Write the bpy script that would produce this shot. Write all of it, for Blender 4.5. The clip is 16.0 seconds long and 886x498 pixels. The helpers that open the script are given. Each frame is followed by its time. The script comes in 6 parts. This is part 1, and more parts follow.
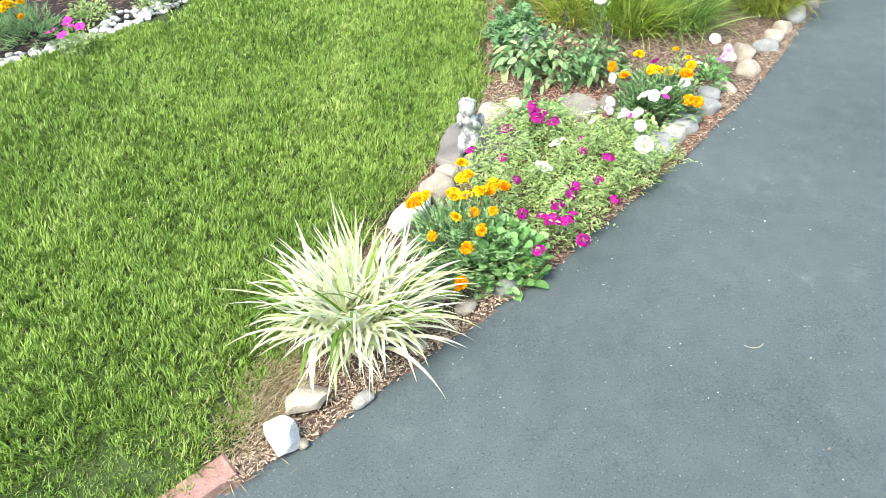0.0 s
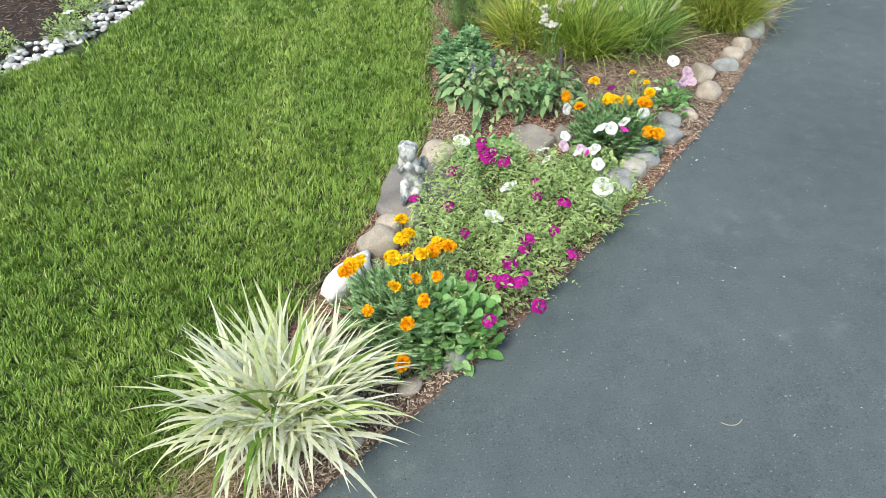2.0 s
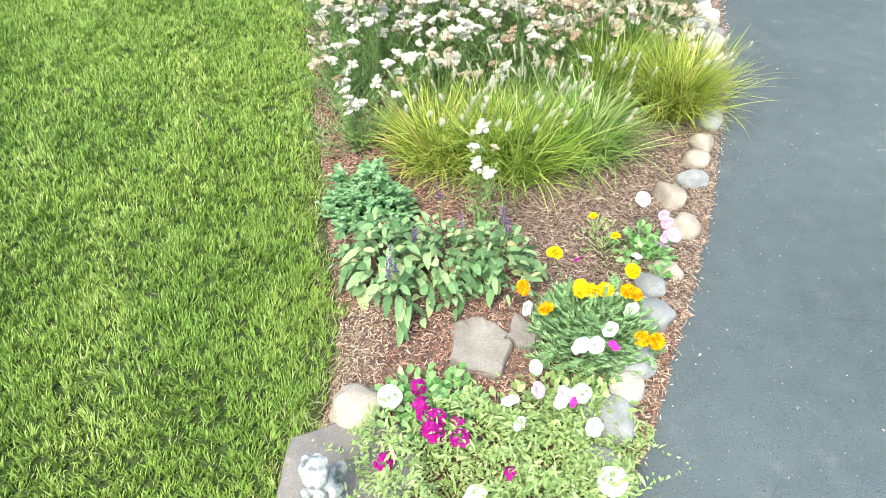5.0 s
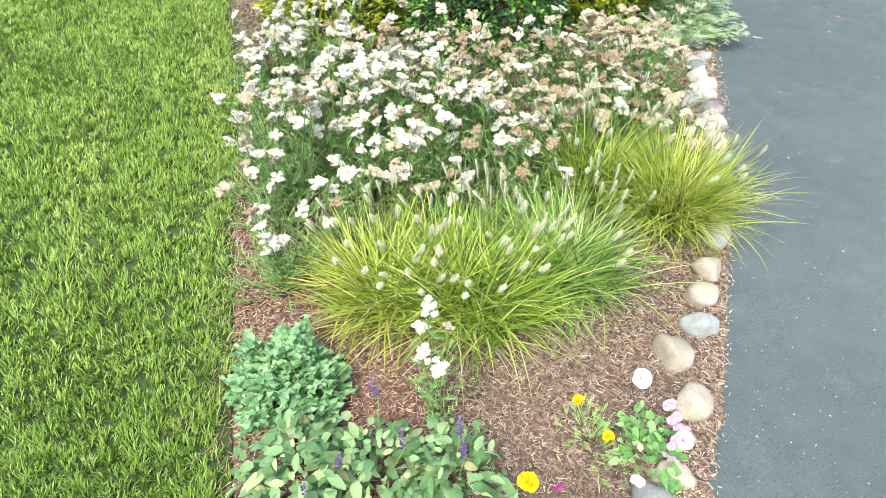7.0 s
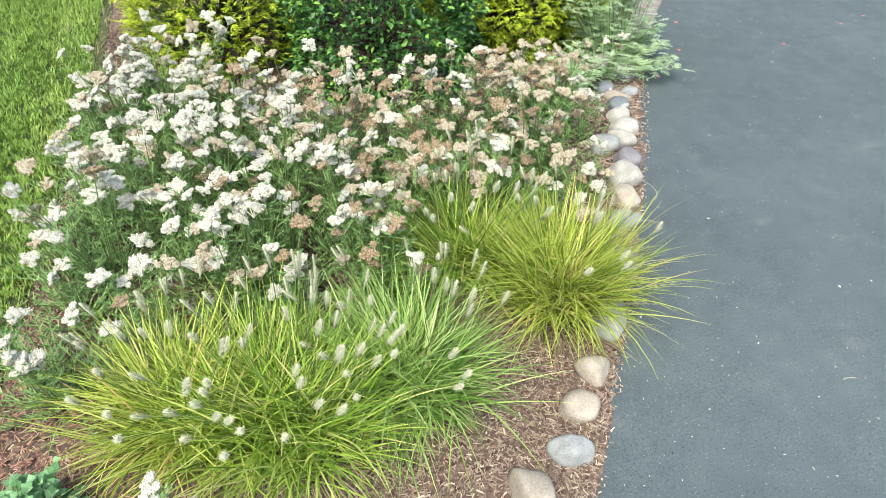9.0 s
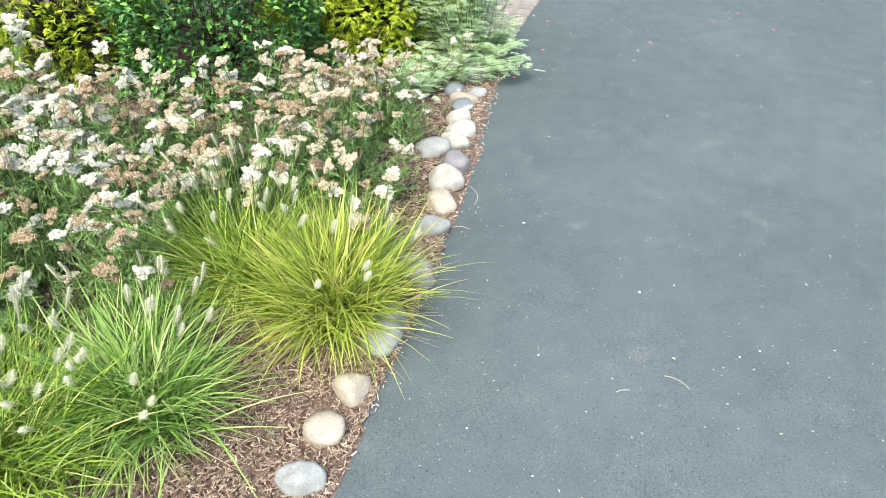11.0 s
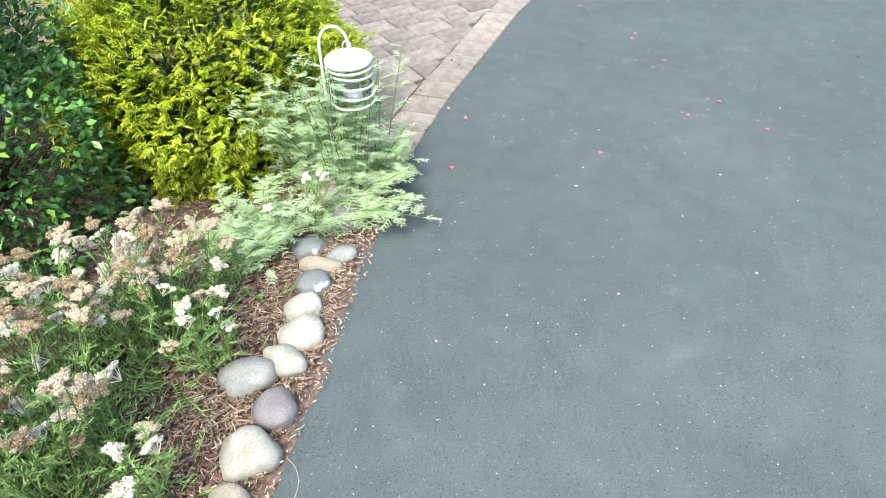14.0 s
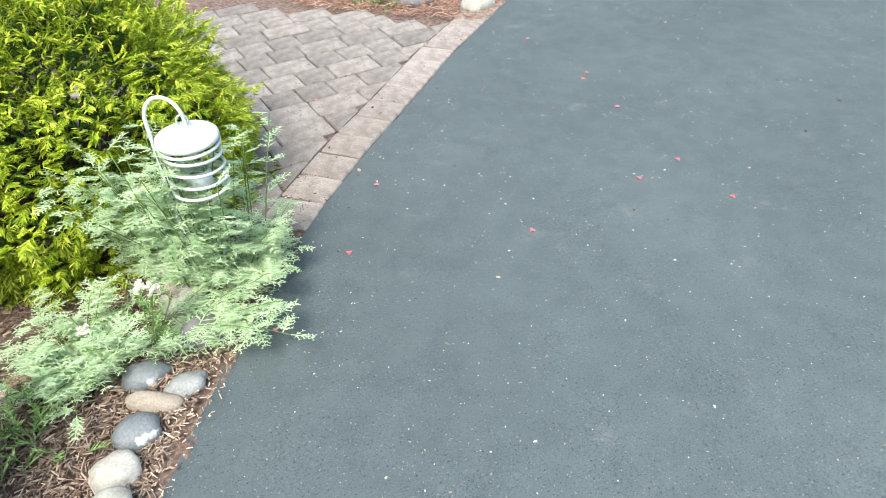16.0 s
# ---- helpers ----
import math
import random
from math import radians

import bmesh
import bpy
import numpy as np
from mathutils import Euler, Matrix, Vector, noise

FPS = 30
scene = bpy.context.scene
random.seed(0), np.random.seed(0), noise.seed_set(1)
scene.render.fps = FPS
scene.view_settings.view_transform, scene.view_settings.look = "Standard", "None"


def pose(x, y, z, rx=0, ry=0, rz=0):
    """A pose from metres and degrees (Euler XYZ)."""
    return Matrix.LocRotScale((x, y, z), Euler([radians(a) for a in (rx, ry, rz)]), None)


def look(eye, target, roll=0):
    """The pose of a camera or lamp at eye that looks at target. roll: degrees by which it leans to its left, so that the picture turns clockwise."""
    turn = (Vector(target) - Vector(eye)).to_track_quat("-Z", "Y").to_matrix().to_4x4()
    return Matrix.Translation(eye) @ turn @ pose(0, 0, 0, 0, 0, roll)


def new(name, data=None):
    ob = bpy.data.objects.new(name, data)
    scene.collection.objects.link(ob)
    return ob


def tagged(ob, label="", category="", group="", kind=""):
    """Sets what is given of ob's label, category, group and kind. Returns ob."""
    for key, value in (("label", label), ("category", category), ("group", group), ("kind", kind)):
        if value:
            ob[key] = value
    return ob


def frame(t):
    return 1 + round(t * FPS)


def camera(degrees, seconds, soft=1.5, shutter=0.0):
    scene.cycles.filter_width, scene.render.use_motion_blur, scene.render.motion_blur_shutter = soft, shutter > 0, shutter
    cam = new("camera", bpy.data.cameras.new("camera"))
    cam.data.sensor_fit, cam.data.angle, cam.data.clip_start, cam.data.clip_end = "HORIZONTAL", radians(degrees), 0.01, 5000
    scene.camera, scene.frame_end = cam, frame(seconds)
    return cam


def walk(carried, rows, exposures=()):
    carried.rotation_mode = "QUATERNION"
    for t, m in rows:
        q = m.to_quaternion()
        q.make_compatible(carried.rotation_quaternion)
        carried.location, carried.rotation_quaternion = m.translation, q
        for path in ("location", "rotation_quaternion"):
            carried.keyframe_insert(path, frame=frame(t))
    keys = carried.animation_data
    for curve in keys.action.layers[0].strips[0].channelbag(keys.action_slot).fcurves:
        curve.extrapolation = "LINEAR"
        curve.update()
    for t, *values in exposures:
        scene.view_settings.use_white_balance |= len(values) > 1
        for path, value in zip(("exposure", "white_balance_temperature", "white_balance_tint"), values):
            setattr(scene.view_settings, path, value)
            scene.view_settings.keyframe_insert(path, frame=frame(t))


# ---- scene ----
cam = camera(68.4, 16.0, 0.85)
PATH = [
    (0, (0.084, 0.227, 1.433), (0.029, 1.773, 0.166), -4.1),
    (0.5, (0.097, 0.192, 1.428), (0.051, 1.738, 0.16), -3.9),
    (1, (0.104, 0.166, 1.429), (0.127, 1.708, 0.156), -4.0),
    (1.5, (0.123, 0.207, 1.412), (0.159, 1.75, 0.139), -3.9),
    (2, (0.174, 0.526, 1.428), (0.217, 2.072, 0.16), -4.0),
    (2.5, (0.183, 0.989, 1.455), (0.231, 2.537, 0.189), -3.8),
    (3, (0.184, 1.396, 1.495), (0.238, 2.947, 0.233), -3.7),
    (3.2, (0.179, 1.459, 1.493), (0.233, 3.011, 0.233), -3.8),
    (5.3, (0.294, 1.703, 1.566), (0.666, 3.145, 0.231), -2.1),
    (5.5, (0.333, 1.737, 1.566), (0.712, 3.178, 0.231), -1.9),
    (6, (0.428, 1.868, 1.562), (0.811, 3.311, 0.231), -2.0),
    (6.5, (0.501, 2.095, 1.578), (0.895, 3.538, 0.25), -1.8),
    (7, (0.547, 2.336, 1.591), (0.948, 3.783, 0.27), -1.7),
    (7.5, (0.612, 2.53, 1.585), (1.013, 3.982, 0.269), -1.8),
    (8, (0.731, 2.644, 1.561), (1.141, 4.094, 0.246), -1.5),
    (8.5, (0.917, 2.681, 1.542), (1.334, 4.128, 0.226), -1.5),
    (9, (1.124, 2.658, 1.531), (1.552, 4.1, 0.213), -1.2),
    (9.5, (1.321, 2.59, 1.514), (1.765, 4.03, 0.198), -1.0),
    (9.7, (1.382, 2.558, 1.508), (1.836, 3.992, 0.189), -0.6),
    (11.8, (1.989, 2.552, 1.431), (2.481, 3.992, 0.134), -1.4),
    (12, (2.043, 2.615, 1.432), (2.538, 4.053, 0.133), -1.3),
    (12.5, (2.181, 2.79, 1.417), (2.682, 4.227, 0.12), -1.2),
    (13, (2.327, 3.027, 1.398), (2.834, 4.465, 0.103), -1.3),
    (13.5, (2.463, 3.285, 1.378), (2.97, 4.726, 0.087), -1.5),
    (14, (2.572, 3.533, 1.356), (3.086, 4.975, 0.068), -1.5),
    (14.5, (2.675, 3.718, 1.33), (3.191, 5.164, 0.048), -1.7),
    (15, (2.807, 3.835, 1.303), (3.324, 5.284, 0.025), -2.0),
    (15.5, (2.945, 3.901, 1.29), (3.476, 5.35, 0.018), -1.8),
    (16, (3.031, 3.923, 1.284), (3.578, 5.37, 0.016), -1.5),
]
walk(cam, [(t, look(eye, target, roll)) for t, eye, target, roll in PATH],
     [(0, 1.72, 6800, 2), (0.5, 1.6, 6800, 2), (1.0, 1.5, 6800, 2), (1.5, 1.3, 6800, 2), (2.0, 1.05, 6800, 2), (2.5, 1.02, 6800, 2), (3.2, 1.06, 6800, 2), (5.3, 1.77, 6800, 2), (7.5, 1.64, 6800, 2), (8.5, 1.45, 6800, 2), (9.7, 1.49, 6800, 2), (12, 1.80, 6800, 2), (14, 1.68, 6800, 2), (16, 1.58, 6800, 2)])

# ---- world and light ----
SUN_EL, SUN_AZ = 58.0, 215.0
world = bpy.data.worlds.new("sky")
scene.world = world
world.use_nodes = True
wn = world.node_tree.nodes
sky = wn.new("ShaderNodeTexSky")
sky.sky_type = "NISHITA"
sky.sun_disc = False
sky.sun_elevation, sky.sun_rotation = radians(SUN_EL), radians(SUN_AZ)
sky.air_density, sky.dust_density, sky.ozone_density = 1.0, 3.0, 1.0
wn["Background"].inputs["Strength"].default_value = 0.14
world.node_tree.links.new(sky.outputs[0], wn["Background"].inputs["Color"])
sun_data = bpy.data.lights.new("sun", "SUN")
sun_data.energy, sun_data.angle, sun_data.color = 1.5, radians(22), (1.0, 0.96, 0.9)
sun = new("sun", sun_data)
sx, sy = math.sin(radians(SUN_AZ)) * math.cos(radians(SUN_EL)), math.cos(radians(SUN_AZ)) * math.cos(radians(SUN_EL))
sun.matrix_world = look((sx * 20, sy * 20, math.sin(radians(SUN_EL)) * 20), (0, 0, 0))

rng = np.random.default_rng(7)


# ---- materials ----
def material(name):
    m = bpy.data.materials.new(name)
    m.use_nodes = True
    return m, m.node_tree.nodes, m.node_tree.links, m.node_tree.nodes["Principled BSDF"]


def ramp(nodes, stops, interpolation="LINEAR"):
    r = nodes.new("ShaderNodeValToRGB")
    r.color_ramp.interpolation = interpolation
    while len(r.color_ramp.elements) < len(stops):
        r.color_ramp.elements.new(0.5)
    for e, (p, c) in zip(r.color_ramp.elements, stops):
        e.position, e.color = p, (*c, 1)
    return r


def texture(nodes, links, kind, scale, detail=4, coords="Object"):
    t = nodes.new("ShaderNodeTexNoise" if kind == "noise" else "ShaderNodeTexVoronoi")
    t.inputs["Scale"].default_value = scale
    if kind == "noise":
        t.inputs["Detail"].default_value = detail
    c = nodes.new("ShaderNodeTexCoord")
    links.new(c.outputs[coords], t.inputs["Vector"])
    return t


def bump(nodes, links, bsdf, source, strength, distance):
    b = nodes.new("ShaderNodeBump")
    b.inputs["Strength"].default_value, b.inputs["Distance"].default_value = strength, distance
    links.new(source, b.inputs["Height"])
    links.new(b.outputs[0], bsdf.inputs["Normal"])
    return b


def mix(nodes, links, a, b, fac, mode="MIX"):
    m = nodes.new("ShaderNodeMix")
    m.data_type, m.blend_type = "RGBA", mode
    for socket, v in ((m.inputs[0], fac), (m.inputs[6], a), (m.inputs[7], b)):
        if isinstance(v, (int, float)):
            socket.default_value = v
        elif isinstance(v, tuple):
            socket.default_value = (*v, 1)
        else:
            links.new(v, socket)
    return m.outputs[2]


def foliage(name, stops, rough=0.5, through_light=0.3, patch=0.0, per="island", patch_scale=2.5, dark=0.6, light=(1.15, 1.1, 1.0), bands=0.0):
    """Leaf: colour varies from leaf to leaf and in soft patches, with some light passing through."""
    m, n, l, bsdf = material(name)
    r = ramp(n, [(p, tuple(v * 0.88 for v in col)) for p, col in stops])
    if per == "island":
        l.new(n.new("ShaderNodeNewGeometry").outputs["Random Per Island"], r.inputs[0])
    else:
        l.new(n.new("ShaderNodeObjectInfo").outputs["Random"], r.inputs[0])
    colour = r.outputs[0]
    if patch:
        t = texture(n, l, "noise", patch_scale, 3)
        k = ramp(n, [(0.35, (dark, dark * 1.05, dark * 0.9)), (0.65, light)])
        l.new(t.outputs[0], k.inputs[0])
        colour = mix(n, l, colour, k.outputs[0], patch, "MULTIPLY")
    if bands:
        # stripes left by the mower, along the lawn
        t = texture(n, l, "noise", 1.0, 3)
        way = n.new("ShaderNodeMapping")
        way.inputs["Scale"].default_value = (5.5, 0.55, 1.0)
        l.new(t.inputs["Vector"].links[0].from_socket, way.inputs["Vector"])
        l.new(way.outputs[0], t.inputs["Vector"])
        k = ramp(n, [(0.40, (0.92, 0.95, 0.9)), (0.55, (1.0, 1.0, 1.0)), (0.68, (1.35, 1.22, 1.45))])
        l.new(t.outputs[0], k.inputs[0])
        colour = mix(n, l, colour, k.outputs[0], bands, "MULTIPLY")
    fine = texture(n, l, "noise", 160, 2)
    k2 = ramp(n, [(0.3, (0.82, 0.84, 0.8)), (0.7, (1.1, 1.1, 1.1))])
    l.new(fine.outputs[0], k2.inputs[0])
    colour = mix(n, l, colour, k2.outputs[0], 0.8, "MULTIPLY")
    l.new(colour, bsdf.inputs["Base Color"])
    bsdf.inputs["Roughness"].default_value = rough
    bsdf.inputs["Specular IOR Level"].default_value = 0.25
    if through_light:
        tr = n.new("ShaderNodeBsdfTranslucent")
        l.new(colour, tr.inputs[0])
        ms = n.new("ShaderNodeMixShader")
        ms.inputs[0].default_value = through_light
        l.new(bsdf.outputs[0], ms.inputs[1])
        l.new(tr.outputs[0], ms.inputs[2])
        l.new(ms.outputs[0], n["Material Output"].inputs[0])
    return m


def glossy(m, level):
    """The same material with a stronger surface shine."""
    m.node_tree.nodes["Principled BSDF"].inputs["Specular IOR Level"].default_value = level
    return m


def mottled(name, stops, scale=20, rough=0.8, per_object=0.25, fine_scale=180, bump_d=0.002, speck=None):
    """Stone, soil and fired clay: two scales of mottling and a fine relief."""
    m, n, l, bsdf = material(name)
    t = texture(n, l, "noise", scale, 6)
    r = ramp(n, [(p, tuple(v * 0.9 for v in col)) for p, col in stops])
    l.new(t.outputs[0], r.inputs[0])
    f = texture(n, l, "noise", fine_scale, 4)
    k = ramp(n, [(0.3, (0.7, 0.7, 0.7)), (0.7, (1.15, 1.15, 1.15))])
    l.new(f.outputs[0], k.inputs[0])
    colour = mix(n, l, r.outputs[0], k.outputs[0], 0.8, "MULTIPLY")
    if per_object:
        o = n.new("ShaderNodeObjectInfo")
        k2 = ramp(n, [(0, (1 - per_object,) * 3), (1, (1 + per_object * 0.5,) * 3)])
        l.new(o.outputs["Random"], k2.inputs[0])
        colour = mix(n, l, colour, k2.outputs[0], 1.0, "MULTIPLY")
    if speck:
        v = texture(n, l, "noise", speck[0], 5)
        k3 = ramp(n, [(speck[2], (0, 0, 0)), (speck[2] + 0.06, (1, 1, 1))])
        l.new(v.outputs[0], k3.inputs[0])
        colour = mix(n, l, colour, speck[1], k3.outputs[0])
    l.new(colour, bsdf.inputs["Base Color"])
    bsdf.inputs["Roughness"].default_value = rough
    bump(n, l, bsdf, f.outputs[0], 0.6, bump_d)
    return m


def plain(name, colour, rough=0.5, metal=0.0):
    m, n, l, bsdf = material(name)
    f = texture(n, l, "noise", 60, 4)
    k = ramp(n, [(0.3, tuple(c * 0.85 for c in colour)), (0.7, tuple(min(1, c * 1.08) for c in colour))])
    l.new(f.outputs[0], k.inputs[0])
    l.new(k.outputs[0], bsdf.inputs["Base Color"])
    bsdf.inputs["Roughness"].default_value, bsdf.inputs["Metallic"].default_value = rough, metal
    return m


def asphalt_material():
    m, n, l, bsdf = material("asphalt")
    big = texture(n, l, "noise", 1.3, 6)
    base = ramp(n, [(0.3, (0.079, 0.098, 0.106)), (0.55, (0.090, 0.111, 0.120)), (0.75, (0.102, 0.124, 0.132))])
    l.new(big.outputs[0], base.inputs[0])
    fine = texture(n, l, "noise", 260, 8)
    k = ramp(n, [(0.30, (0.62, 0.63, 0.64)), (0.45, (0.96, 0.96, 0.96)), (0.6, (1.05, 1.05, 1.05)), (0.74, (1.4, 1.4, 1.38))])
    l.new(fine.outputs[0], k.inputs[0])
    colour = mix(n, l, base.outputs[0], k.outputs[0], 0.75, "MULTIPLY")
    patch = texture(n, l, "noise", 11, 7)
    kk = ramp(n, [(0.35, (0.94, 0.94, 0.945)), (0.65, (1.06, 1.06, 1.05))])
    l.new(patch.outputs[0], kk.inputs[0])
    colour = mix(n, l, colour, kk.outputs[0], 1.0, "MULTIPLY")
    scuff = texture(n, l, "noise", 5.5, 14)
    ks = ramp(n, [(0.64, (0, 0, 0)), (0.78, (0.32, 0.32, 0.32))])
    l.new(scuff.outputs[0], ks.inputs[0])
    colour = mix(n, l, colour, (0.20, 0.20, 0.19), ks.outputs[0])
    for sc, lo, tone in ((130, 0.665, (0.18, 0.19, 0.19)), (170, 0.64, (0.045, 0.052, 0.056))):
        pits = texture(n, l, "noise", sc, 2)
        kp = ramp(n, [(lo, (0, 0, 0)), (lo + 0.04, (1, 1, 1))])
        l.new(pits.outputs[0], kp.inputs[0])
        colour = mix(n, l, colour, tone, kp.outputs[0])
    # worn patches where the coarse stone shows
    worn = texture(n, l, "noise", 3.6, 5)
    kw = ramp(n, [(0.36, (0.08, 0.08, 0.08)), (0.66, (1, 1, 1))])
    l.new(worn.outputs[0], kw.inputs[0])
    # fine branching pits in the sealer
    coarse = texture(n, l, "noise", 62, 7)
    kc = ramp(n, [(0.475, (1, 1, 1)), (0.5, (0.55, 0.56, 0.57)), (0.525, (1, 1, 1)), (0.64, (1.03, 1.03, 1.03)), (0.74, (1.3, 1.3, 1.28))])
    l.new(coarse.outputs[0], kc.inputs[0])
    rough_tone = mix(n, l, (1.0, 1.0, 1.0), kc.outputs[0], kw.outputs[0])
    colour = mix(n, l, colour, rough_tone, 0.8, "MULTIPLY")
    l.new(colour, bsdf.inputs["Base Color"])
    bsdf.inputs["Roughness"].default_value = 0.8
    bsdf.inputs["Specular IOR Level"].default_value = 0.04
    b = bump(n, l, bsdf, fine.outputs[0], 0.22, 0.003)
    b2 = n.new("ShaderNodeBump")
    b2.inputs["Strength"].default_value, b2.inputs["Distance"].default_value = 0.22, 0.004
    height = n.new("ShaderNodeMath")
    height.operation = "MULTIPLY"
    l.new(coarse.outputs[0], height.inputs[0])
    l.new(kw.outputs[0], height.inputs[1])
    l.new(height.outputs[0], b2.inputs["Height"])
    l.new(b2.outputs[0], b.inputs["Normal"])
    return m


